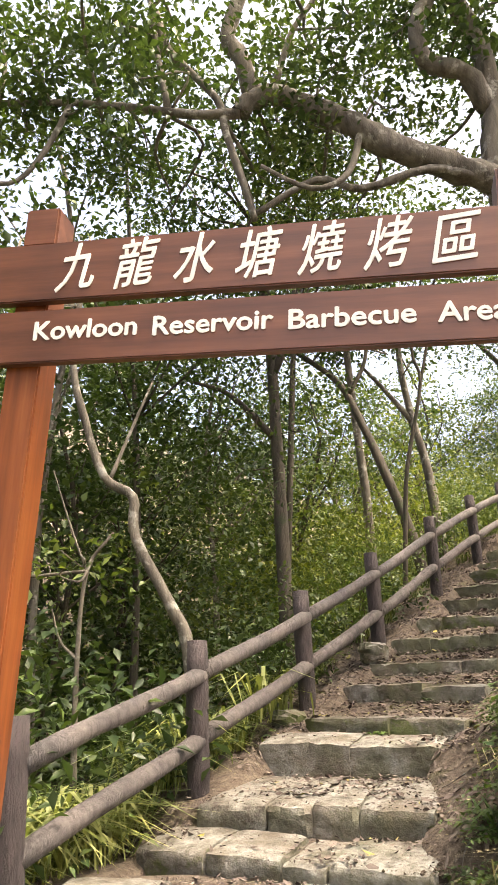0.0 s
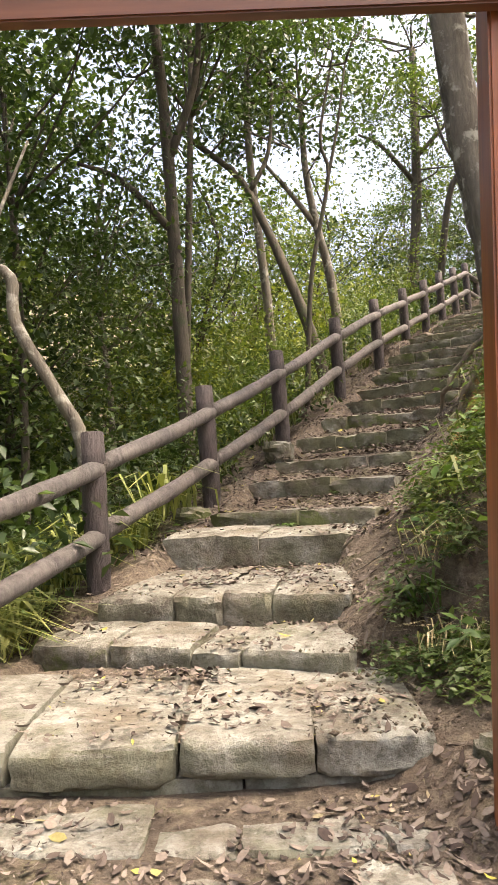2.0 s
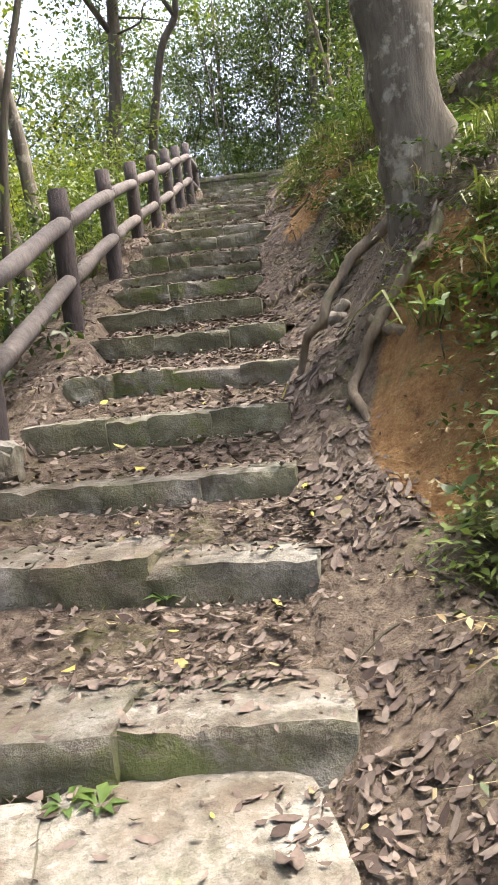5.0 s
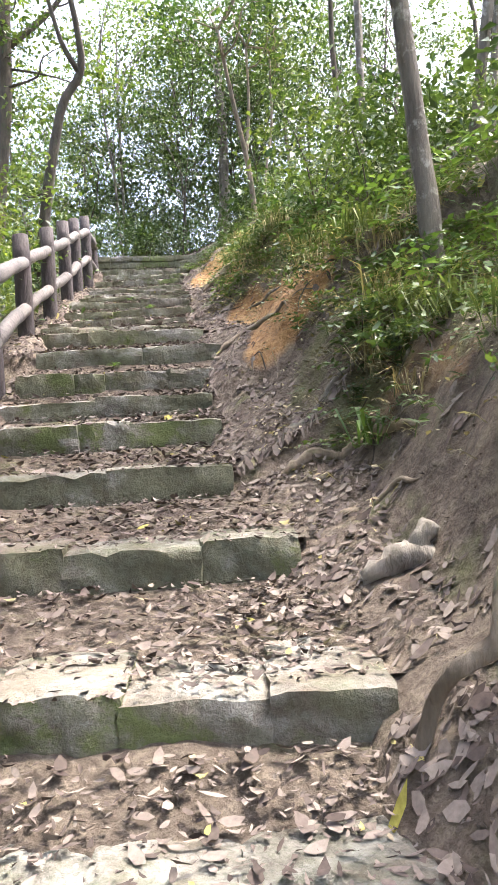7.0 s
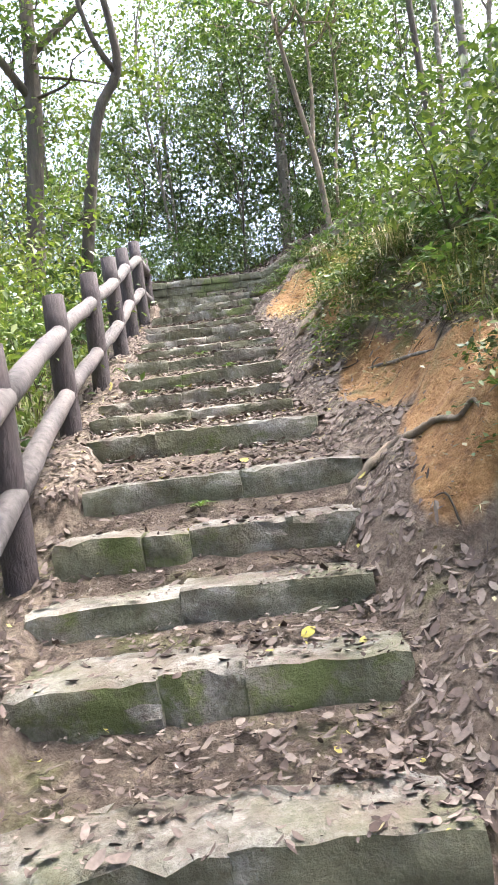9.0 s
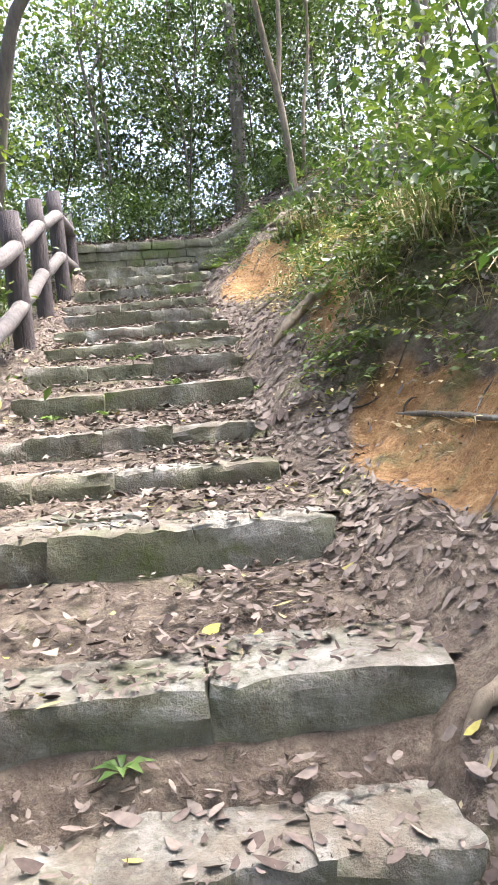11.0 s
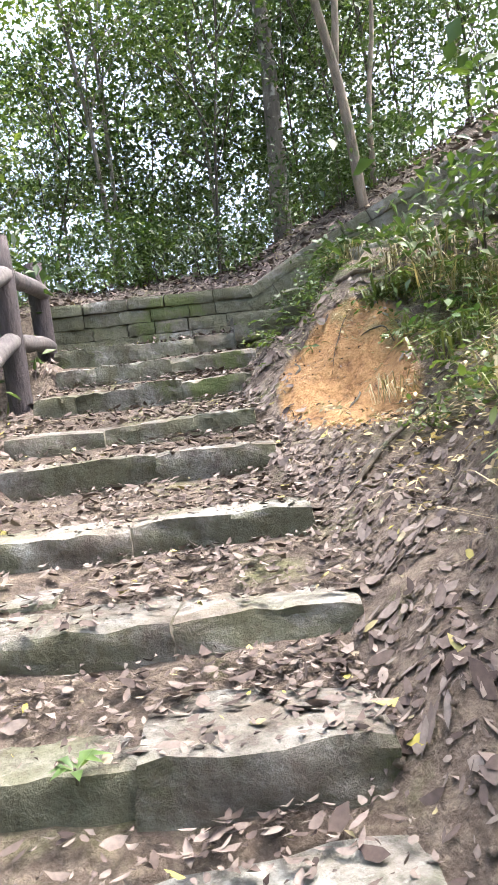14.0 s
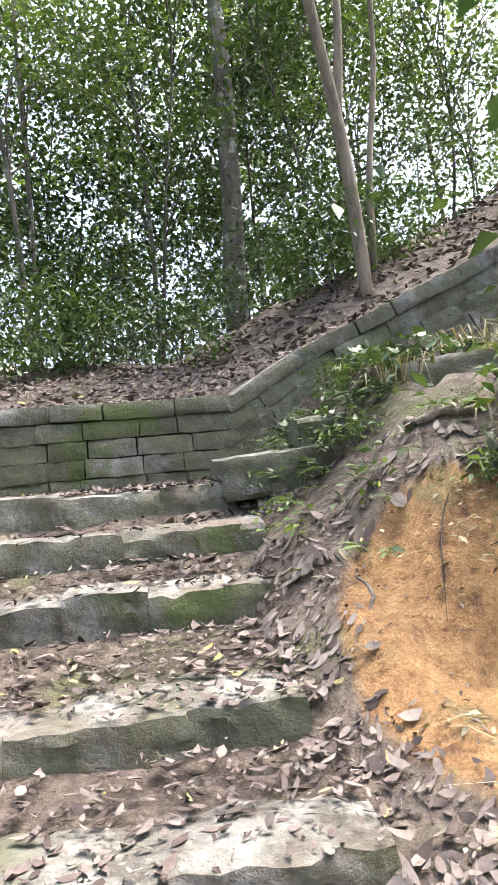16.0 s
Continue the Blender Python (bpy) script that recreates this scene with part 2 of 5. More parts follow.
BARK_PALE = bark_material("pale_bark", (0.055, 0.047, 0.037), (0.205, 0.18, 0.145), (0.34, 0.325, 0.28))
LEAF_TUFT = leaf_material("green_blade", (0.06, 0.085, 0.03), (0.19, 0.215, 0.085), 0.5, 0.3)
BARK_ROOT = bark_material("root_bark", (0.07, 0.054, 0.038), (0.29, 0.235, 0.17), (0.13, 0.13, 0.07))
LEAF_FERN = leaf_material("fern_leaf", (0.045, 0.075, 0.022), (0.11, 0.155, 0.048), 0.5, 0.3)
LEAF_FRESH = leaf_material("creeper_leaf", (0.04, 0.085, 0.025), (0.12, 0.19, 0.055), 0.38, 0.32)
STUMP_WOOD = bark_material("stump_wood", (0.10, 0.082, 0.062), (0.40, 0.36, 0.30), (0.20, 0.19, 0.14))
STRAW = leaf_material("dry_straw", (0.16, 0.12, 0.07), (0.42, 0.36, 0.24), 0.7, 0.15)
WHITE = plain("white_paint", (0.78, 0.77, 0.72), 0.55)
TEAL = plain("green_paint", (0.03, 0.16, 0.12), 0.5)
RED = plain("red_paint", (0.35, 0.03, 0.03), 0.5)
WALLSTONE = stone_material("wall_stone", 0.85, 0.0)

# ---------------------------------------------------------------- mesh helpers


def mesh_of(name, verts, faces, mats, smooth=True):
    me = bpy.data.meshes.new(name)
    me.from_pydata([tuple(v) for v in verts], [], [tuple(f) for f in faces])
    for mt in mats if isinstance(mats, (list, tuple)) else [mats]:
        me.materials.append(mt)
    if smooth:
        me.polygons.foreach_set("use_smooth", np.ones(len(me.polygons), bool))
    me.update()
    return me


def fast_mesh(name, verts, faces, mt, smooth=False):
    """Triangles or quads from numpy arrays."""
    verts, faces = np.asarray(verts, np.float32), np.asarray(faces, np.int32)
    me = bpy.data.meshes.new(name)
    k = faces.shape[1]
    me.vertices.add(len(verts))
    me.vertices.foreach_set("co", verts.ravel())
    me.loops.add(faces.size)
    me.loops.foreach_set("vertex_index", faces.ravel())
    me.polygons.add(len(faces))
    me.polygons.foreach_set("loop_start", np.arange(0, faces.size, k, dtype=np.int32))
    me.polygons.foreach_set("loop_total", np.full(len(faces), k, np.int32))
    if smooth:
        me.polygons.foreach_set("use_smooth", np.ones(len(faces), bool))
    me.materials.append(mt)
    me.update(calc_edges=True)
    me.validate()
    return me


def tube_data(points, radii, sides=8, rough=0.0, start=0):
    """Vertices and faces of a bent, tapered limb."""
    pts = [Vector(p) for p in points]
    verts, faces = [], []
    side = Vector((1, 0.3, 0.1))
    for i, (p, r) in enumerate(zip(pts, radii)):
        d = (pts[min(i + 1, len(pts) - 1)] - pts[max(i - 1, 0)]).normalized()
        side = (side - d * side.dot(d)).normalized()
        up = d.cross(side)
        for k in range(sides):
            a = 2 * math.pi * k / sides
            rr = r * (1 + rough * noise.noise(p * 2.3 + Vector((math.cos(a), math.sin(a), i * 0.7)) * 1.4))
            verts.append(p + (side * math.cos(a) + up * math.sin(a)) * rr)
    n = len(pts)
    for i in range(n - 1):
        for k in range(sides):
            a, b = start + i * sides + k, start + i * sides + (k + 1) % sides
            faces.append((a, b, b + sides, a + sides))
    faces.append(tuple(start + k for k in reversed(range(sides))))
    faces.append(tuple(start + (n - 1) * sides + k for k in range(sides)))
    return verts, faces


def smooth_path(points, per=4):
    """Catmull-Rom through the points."""
    p = [Vector(q) for q in points]
    p = [p[0] * 2 - p[1]] + p + [p[-1] * 2 - p[-2]]
    out = []
    for i in range(1, len(p) - 2):
        for k in range(per):
            t = k / per
            out.append(0.5 * ((2 * p[i]) + (p[i + 1] - p[i - 1]) * t + (2 * p[i - 1] - 5 * p[i] + 4 * p[i + 1] - p[i + 2]) * t * t + (3 * p[i] - p[i - 1] - 3 * p[i + 1] + p[i + 2]) * t ** 3))
    out.append(p[-2])
    return out


def limb_mesh(name, limbs, mt, sides=8, rough=0.15, per=4):
    verts, faces = [], []
    for pts, r0, r1 in limbs:
        path = smooth_path(pts, per)
        v, f = tube_data(path, np.linspace(r0, r1, len(path)), sides, rough, len(verts))
        verts += v
        faces += f
    return mesh_of(name, verts, faces, mt)


def leaf_data(centres, size, gen, flat=0.6, slim=0.42, droop=0.25):
    """One folded leaf of two triangles at each centre."""
    n = len(centres)
    yaw = gen.uniform(0, 2 * np.pi, n)
    tilt = gen.normal(-droop, 0.5, n)
    along = np.stack([np.cos(yaw) * np.cos(tilt), np.sin(yaw) * np.cos(tilt), np.sin(tilt)], 1)
    up = np.stack([gen.normal(0, 1 - flat, n), gen.normal(0, 1 - flat, n), np.ones(n)], 1)
    side = np.cross(along, up)
    side /= np.linalg.norm(side, axis=1)[:, None] + 1e-9
    nor = np.cross(side, along)
    ln = (size * gen.uniform(0.6, 1.35, n))[:, None]
    a = centres - along * ln * 0.5
    b = centres + along * ln * 0.5 - nor * ln * 0.08
    mid = centres - along * ln * 0.05 + nor * ln * 0.1
    l, r = mid + side * ln * slim * 0.5, mid - side * ln * slim * 0.5
    v = np.stack([a, l, b, r], 1).reshape(-1, 3)
    i = np.arange(n)[:, None] * 4
    f = np.concatenate([i + [0, 1, 2], i + [0, 2, 3]], 1).reshape(-1, 3)
    return v, f


def litter_data(centres, size, gen):
    """Flat curled dry leaves of four triangles."""
    n = len(centres)
    yaw = gen.uniform(0, 2 * np.pi, n)
    tilt, roll = gen.normal(0, 0.2, n), gen.normal(0, 0.36, n)
    along = np.stack([np.cos(yaw) * np.cos(tilt), np.sin(yaw) * np.cos(tilt), np.sin(tilt)], 1)
    side = np.stack([-np.sin(yaw) * np.cos(roll), np.cos(yaw) * np.cos(roll), np.sin(roll)], 1)
    ln = (size * gen.uniform(0.55, 1.35, n))[:, None]
    wd = ln * gen.uniform(0.09, 0.26, n)[:, None]
    up = np.array([0, 0, 1.0]) * ln * gen.uniform(-0.05, 0.22, n)[:, None]
    v = np.stack([centres - along * ln * 0.5 + up, centres - along * ln * 0.22 + side * wd, centres + along * ln * 0.18 + side * wd * 0.9 + up * 0.6,
                  centres + along * ln * 0.5 + up * 1.3, centres + along * ln * 0.2 - side * wd + up * 0.3, centres - along * ln * 0.2 - side * wd * 0.95], 1).reshape(-1, 3)
    i = np.arange(n)[:, None] * 6
    f = np.concatenate([i + [0, 1, 5], i + [1, 2, 5], i + [2, 4, 5], i + [2, 3, 4]], 1).reshape(-1, 3)
    return v, f


def join_data(parts):
    vs, fs, k = [], [], 0
    for v, f in parts:
        vs.append(v)
        fs.append(f + k)
        k += len(v)
    return np.concatenate(vs), np.concatenate(fs)


def part(name, me, parent, m=None):
    ob = new(name, me)
    ob.parent = parent
    if m is not None:
        ob.matrix_basis = m
    return ob


def box_data(sx, sy, sz, bevel=0.01):
    bm = bmesh.new()
    bmesh.ops.create_cube(bm, size=1)
    bmesh.ops.scale(bm, vec=(sx, sy, sz), verts=bm.verts)
    bmesh.ops.bevel(bm, geom=bm.edges[:], offset=bevel, segments=2, affect="EDGES")
    return bm


def box_mesh(name, sx, sy, sz, mt, bevel=0.01):
    bm = box_data(sx, sy, sz, bevel)
    me = bpy.data.meshes.new(name)
    bm.to_mesh(me)
    bm.free()
    me.materials.append(mt)
    return me


def rough_block(name, sx, sy, sz, mt, seed, cuts=4, wear=0.02, corner=0.15):
    """A hewn stone: origin at the middle of its top front edge, x along, y back, z up."""
    bm = bmesh.new()
    bmesh.ops.create_cube(bm, size=1)
    bmesh.ops.subdivide_edges(bm, edges=bm.edges[:], cuts=cuts, use_grid_fill=True)
    off = Vector((seed * 3.1, seed * 1.7, seed * 0.9))
    for v in bm.verts:
        c = v.co * 2
        edge = [abs(c.x) ** 6, abs(c.y) ** 6, abs(c.z) ** 6]
        s = 1 - corner * 0.35 * max(0, sum(edge) - 1) / 2
        p = Vector((c.x * sx / 2 * (1 - (1 - s) * 0.3), c.y * sy / 2 * s, c.z * sz / 2 * s))
        w = noise.noise_vector(p * 3 + off) * wear * 0.6 + noise.noise_vector(p * 9 + off) * wear * 0.35 + noise.noise_vector(p * 26 + off) * wear * 0.5
        # hewn facets: broad planes that break at cell borders
        cell = noise.cell_vector(p * 7.5 + off * 2 + w * 6)
        chip = noise.noise(p * 17 + off)
        v.co = p + Vector((w.x * 0.5, w.y + (cell.y - 0.5) * wear * 0.8, w.z * 0.5 - max(0.0, chip - 0.25) * wear * 1.2 * edge[1])) + Vector((0, sy / 2, -sz / 2))
    me = bpy.data.meshes.new(name)
    bm.to_mesh(me)
    bm.free()
    me.materials.append(mt)
    me.polygons.foreach_set("use_smooth", np.ones(len(me.polygons), bool))
    me.set_sharp_from_angle(angle=radians(38))
    return me


# ---------------------------------------------------------------- the plan
# right end of each nose: x, y, z
NOSES_LOW = [(0.95, 3.20, 0.31), (0.87, 4.04, 0.43), (1.02, 4.57, 0.63), (1.26, 5.38, 0.91), (1.49, 5.69, 1.06), (1.86, 6.31, 1.31), (2.18, 6.85, 1.53), (2.50, 7.32, 1.77), (2.85, 7.69, 2.00), (3.33, 8.50, 2.28)]
NOSES_MID = [(3.67, 9.28, 2.56), (4.02, 9.77, 2.82), (4.26, 10.15, 3.00), (4.50, 10.40, 3.20), (4.76, 10.64, 3.42), (5.12, 11.31, 3.68), (5.42, 11.86, 3.83), (5.70, 12.28, 3.99), (6.13, 12.76, 4.21)]
NOSES_TOP = [(6.37, 13.10, 4.39), (6.70, 13.47, 4.56), (7.08, 14.03, 4.73), (7.52, 14.69, 4.96), (7.77, 15.12, 5.13), (8.15, 15.57, 5.36), (8.46, 15.86, 5.53), (8.60, 16.15, 5.70)]
NOSE = np.array(NOSES_LOW + NOSES_MID + NOSES_TOP)
COUNT = len(NOSE)
ANGLE = np.radians(np.array([-8, -28, -21, -23, -35, -39] + [-38] * (COUNT - 6), float))
WIDTH = np.array([2.0, 1.7, 1.42, 1.28, 1.28, 1.32] + [1.3] * (COUNT - 6))
ALONG = np.stack([np.cos(ANGLE), np.sin(ANGLE)], 1)
AHEAD = np.stack([-np.sin(ANGLE), np.cos(ANGLE)], 1)
LEFT = NOSE[:, :2] - ALONG * WIDTH[:, None]
MIDDLE = (NOSE[:, :2] + LEFT) / 2
LINE = np.concatenate([[(-0.05, -60.0), (-0.05, 0.0), (-0.05, 2.6)], MIDDLE, [MIDDLE[-1] + (0.6, 0.8), MIDDLE[-1] + (24.0, 32.0)]])
LINE_Z = np.concatenate([[0.0, 0.02, 0.1], NOSE[:, 2], [5.72, 6.0]])
HALF = np.concatenate([[1.3, 1.3, 1.15], WIDTH / 2, [0.7, 0.7]])


def near_line(x, y):
    """Height, half width and signed side distance (right positive) from the line of the stairs, and the distance along it."""
    p = np.stack([np.asarray(x, float).ravel(), np.asarray(y, float).ravel()], 1)
    best = np.full(len(p), 1e9)
    out = np.zeros((4, len(p)))
    run = 0.0
    for i in range(len(LINE) - 1):
        a, b = LINE[i], LINE[i + 1]
        d = b - a
        ln = np.hypot(*d)
        t = np.clip((p - a) @ d / ln ** 2, 0, 1)
        q = a + t[:, None] * d
        dist = np.hypot(*(p - q).T)
        side = ((p[:, 0] - a[0]) * d[1] - (p[:, 1] - a[1]) * d[0]) / ln
        m = dist < best
        best[m] = dist[m]
        out[0, m] = (LINE_Z[i] + t * (LINE_Z[i + 1] - LINE_Z[i]))[m]
        out[1, m] = (HALF[i] + t * (HALF[i + 1] - HALF[i]))[m]
        out[2, m] = (np.sign(side) * dist)[m]
        out[3, m] = (run + t * ln)[m]
        run += ln
    return out


def ease(a, b, v):
    t = np.clip((v - a) / (b - a), 0, 1)
    return t * t * (3 - 2 * t)


def rumple(x, y):
    return 0.05 * np.sin(3.1 * x + 1.3 * y) * np.sin(2.3 * y - 0.7 * x + 1) + 0.025 * np.sin(7.3 * x - 2.1 * y) * np.sin(6.1 * y + 2.9 * x)


def land(x, y):
    """Height of the bare ground."""
    z, half, side, along = near_line(x, y)
    x, y = np.asarray(x, float).ravel(), np.asarray(y, float).ravel()
    climb = ease(62.0, 64.5, along)
    right, left = side - half, -side - half
    inside = ease(-0.2, 0.0, np.maximum(right, left))
    h = z - (0.30 * (1 - inside) + 0.07 * inside) * climb
    foot = 0.28 + 0.12 * np.sin(along * 1.9) + 0.14 * (1 - ease(66.0, 67.5, along))
    bank = 0.12 * ease(0, foot, right) + (0.62 - 0.2 * ease(72.0, 75.0, along) + 0.12 * np.sin(along * 1.1 + 1)) * ease(foot, foot + 0.6, right) + (0.42 - 0.3 * ease(74.0, 77.0, along)) * np.clip(right - foot - 0.5, 0, 9) + 0.1 * np.clip(right - 10, 0, 40)
    dip = -0.04 * ease(0, 0.4, left) - 0.55 * np.clip(left - 0.45, 0, 5) + 0.62 * np.clip(left - 8.0, 0, 26)
    h = h + bank * ease(60.5, 63.5, along) + dip * ease(58.0, 64.0, along) + 0.06 * np.clip(np.abs(side) - 3, 0, 40) * (1 - ease(60.5, 63.5, along))
    h = h + rumple(x, y) * (0.25 + 0.75 * ease(0.1, 0.6, np.maximum(right, left)))
    k = ease(0.15, 0.5, right) * ease(62.5, 64.5, along)
    h = h + k * (0.05 * np.sin(9.1 * x + 4.0 * y) * np.sin(8.3 * y - 3.7 * x) + 0.03 * np.sin(17.0 * x - 9.0 * y + 2.0) * np.sin(15.1 * y + 7.0 * x))
    # beyond the head wall
    s = np.maximum(0.528 * (x - 8.02) + 0.849 * (y - 17.87), 0.718 * (x - 9.45) + 0.696 * (y - 16.98)) - 0.12
    u = 0.8 * (x - 8.1) - 0.6 * (y - 16.55)
    back = 5.86 + 0.30 * np.clip(s, 0, 2.4) - 0.35 * np.clip(s - 3.0, 0, 12) + 0.42 * np.clip(u, 0.6, 7) + rumple(x, y)
    k = ease(-0.02, 0.12, s) * ease(-2.6, -1.2, u)
    return h * (1 - k) + back * k


def step_top(x, y):
    """Height of what one treads on: the stairs where they lie, else the ground."""
    x, y = np.asarray(x, float).ravel(), np.asarray(y, float).ravel()
    h = land(x, y)
    p = np.stack([x, y], 1)
    for i in range(COUNT):
        r = p - NOSE[i, :2]
        d, a = (r * AHEAD[i]).sum(1), (r * ALONG[i]).sum(1)
        on = (d > 0.0) & (d < 1.1) & (a < 0.02) & (a > -WIDTH[i] - 0.02)
        back = NOSE[i + 1, 2] - NOSE[i, 2] if i + 1 < COUNT else 0.0
        nxt = max(0.12, ((MIDDLE[i + 1] - MIDDLE[i]) * AHEAD[i]).sum()) if i + 1 < COUNT else 0.55
        rise = 0.35 * back * np.clip(d[on] / nxt, 0, 1.05) if i < 4 else 0.5 * back * np.clip((d[on] - 0.2) / max(0.15, nxt - 0.2), 0, 1.05)
        h[on] = np.maximum(h[on], NOSE[i, 2] + rise)
    return h


# ---------------------------------------------------------------- ground


def spread(lo, hi, step, far):
    mid = np.arange(lo, hi, step)
    grow = np.cumsum(step * 1.22 ** np.arange(1, 60))
    grow = grow[grow < far]
    return np.concatenate([lo - grow[::-1], mid, mid[-1] + grow])


gx, gy = spread(-2.0, 11.0, 0.1, 900.0), spread(1.4, 18.5, 0.1, 900.0)
GX, GY = np.meshgrid(gx, gy)
GZ = land(GX, GY)
nx, ny = len(gx), len(gy)
ii = (np.arange(ny - 1)[:, None] * nx + np.arange(nx - 1)[None]).ravel()
ground = new("ground", fast_mesh("ground", np.stack([GX.ravel(), GY.ravel(), GZ], 1), np.stack([ii, ii + 1, ii + nx + 1, ii + nx], 1), GROUND, True))
tagged(ground, "brown forest soil with an orange clay bank beside the stairs", "ground", kind="structure")
_, gh, gs, ga = near_line(GX, GY)
# bare orange clay where the bank has slipped: along the stairs, out from their side, half length, half width
def clay_of(along, right):
    much_of = np.zeros(len(along))
    for at, out, long, wide, much in ((5.0, 0.7, 0.75, 0.42, 1.0), (9.4, 0.5, 0.65, 0.34, 0.9), (10.7, 0.52, 0.75, 0.27, 1.0), (12.4, 0.55, 0.5, 0.25, 0.45), (15.1, 0.5, 0.75, 0.38, 1.0), (7.6, 0.75, 0.7, 0.3, 0.3)):
        far_off = np.hypot((along - 62.6 - at) / long, (right - out) / wide)
        much_of = np.maximum(much_of, much * (1 - ease(0.55, 1.25, far_off)))
    return much_of


clay = clay_of(ga, gs - gh)
clay = clay * (np.maximum(0.528 * (GX.ravel() - 8.02) + 0.849 * (GY.ravel() - 17.87), 0.718 * (GX.ravel() - 9.45) + 0.696 * (GY.ravel() - 16.98)) < -0.2)
attr = ground.data.attributes.new("clay", "FLOAT", "POINT")
attr.data.foreach_set("value", clay.astype(np.float32))
moss = ease(0.35, 0.6, gs - gh) * ease(62.5, 63.5, ga) * (1 - clay) * (0.55 + 0.45 * np.sin(ga * 1.7 + 1.0)) * (1 - ease(78.5, 80.0, ga))
attr = ground.data.attributes.new("moss", "FLOAT", "POINT")
attr.data.foreach_set("value", moss.astype(np.float32))
# ---------------------------------------------------------------- stairs
stairs = tagged(new("stone_stairs"), "rough grey stone steps littered with dry leaves, climbing a wooded slope", "stairs", kind="structure")
for i in range(COUNT):
    w, rise = WIDTH[i], NOSE[i, 2] - (NOSE[i - 1, 2] if i else 0.08)
    turn = Matrix.Rotation(ANGLE[i], 4, "Z")
    many = 4 if i < 3 else int(rng.integers(2, 5))
    cut = np.sort(np.concatenate([[0, 1], (np.arange(1, many) + rng.uniform(-0.3, 0.3, many - 1)) / many])) * w
    nxt = 0.55
    if i + 1 < COUNT:
        nxt = max(0.12, ((MIDDLE[i + 1] - MIDDLE[i]) * AHEAD[i]).sum())
    for k in range(many):
        sx = cut[k + 1] - cut[k] - (0.004 if i < 3 else -0.012)
        deep = min(0.40, nxt + 0.1) * rng.uniform(0.85, 1.1)
        ahead = NOSE[min(i + 1, COUNT - 1), 2] - NOSE[i, 2]
        tip = math.degrees(math.atan(0.35 * ahead / nxt)) if i < 4 else 0.0
        if i < 4:
            deep = nxt * rng.uniform(0.9, 1.04)
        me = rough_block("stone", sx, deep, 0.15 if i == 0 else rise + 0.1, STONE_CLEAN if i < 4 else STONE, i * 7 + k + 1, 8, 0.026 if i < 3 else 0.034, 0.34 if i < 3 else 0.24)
        c = LEFT[i] + ALONG[i] * (cut[k] + cut[k + 1]) / 2
        z = NOSE[i, 2] + rng.uniform(-0.016, 0.016)
        part("stone", me, stairs, Matrix.Translation((*c, z)) @ turn @ pose(0, rng.uniform(-0.02, 0.02), 0, tip + rng.uniform(-1.0, 1.0 if i < 4 else 2.5), rng.uniform(-1.5, 1.5), rng.uniform(-2, 2)))
    # the lowest step stands on a plinth course, set back
    for k in range(3 if i == 0 else 0):
        c = LEFT[0] + ALONG[0] * w * (k + 0.5) / 3 + AHEAD[0] * 0.05
        part("stone", rough_block("stone", w / 3 - 0.006, 0.3, 0.28, STONE_CLEAN, 950 + k, 6, 0.02, 0.1), stairs, Matrix.Translation((*c, NOSE[0, 2] - 0.13)) @ turn)
    # flat slabs let into the tread
    for k in range(int(rng.integers(1, 4)) if nxt > 0.45 else 0):
        me = rough_block("slab", rng.uniform(0.16, 0.34), rng.uniform(0.13, 0.22), 0.07, STONE, 900 + i * 5 + k, 4, 0.02, 0.4)
        c = LEFT[i] + ALONG[i] * rng.uniform(0.2, w - 0.2) + AHEAD[i] * rng.uniform(0.3, max(0.31, nxt - 0.22))
        part("slab", me, stairs, Matrix.Translation((*c, NOSE[i, 2] + 0.012)) @ turn @ pose(0, 0, 0, rng.uniform(2, 6), 0, rng.uniform(-25, 25)))
    # packed soil and small slabs behind the nose
    na, nd = 22, 9
    aa, dd = np.meshgrid(np.linspace(-0.06, w + 0.06, na), np.linspace(0.12, nxt + 0.16, nd))
    xy = LEFT[i] + aa.ravel()[:, None] * ALONG[i] + dd.ravel()[:, None] * AHEAD[i]
    back = NOSE[i + 1, 2] - NOSE[i, 2] if i + 1 < COUNT else 0.0
    zz = NOSE[i, 2] - 0.022 + 0.5 * back * np.clip((dd.ravel() - 0.2) / max(0.15, nxt - 0.2), 0, 1.05) + 0.5 * rumple(xy[:, 0] * 1.7, xy[:, 1] * 1.7) * 0.5
    if i < 4:
        zz = NOSE[i, 2] - 0.03 + 0.35 * back * np.clip(dd.ravel() / nxt, 0, 1.05) + 0.2 * rumple(xy[:, 0], xy[:, 1])
    idx = (np.arange(nd - 1)[:, None] * na + np.arange(na - 1)[None]).ravel()
    part("tread_soil", fast_mesh("tread_soil", np.column_stack([xy, zz]), np.stack([idx, idx + 1, idx + na + 1, idx + na], 1), GROUND, True), stairs)

# ---------------------------------------------------------------- gate
gate = tagged(new("sign_gate"), "brown varnished timber gate sign with white lettering over the stairs", "sign")
gate.matrix_basis = pose(0.0, 2.89, 0.08, 0, 2.9, -11.0)
for x in (-1.06, 1.03):
    part("post", box_mesh("post", 0.158, 0.158, 3.12, POSTWOOD, 0.008), gate, pose(x, 0.08, 1.5))
    part("post_cap", box_mesh("post_cap", 0.166, 0.166, 0.2, WOOD, 0.01), gate, pose(x, 0.08, 3.17))
part("upper_board", box_mesh("upper_board", 2.95, 0.05, 0.288, WOOD, 0.006), gate, pose(0.05, -0.028, 2.902))
part("lower_board", box_mesh("lower_board", 2.95, 0.05, 0.247, WOOD, 0.006), gate, pose(0.05, -0.028, 2.588))


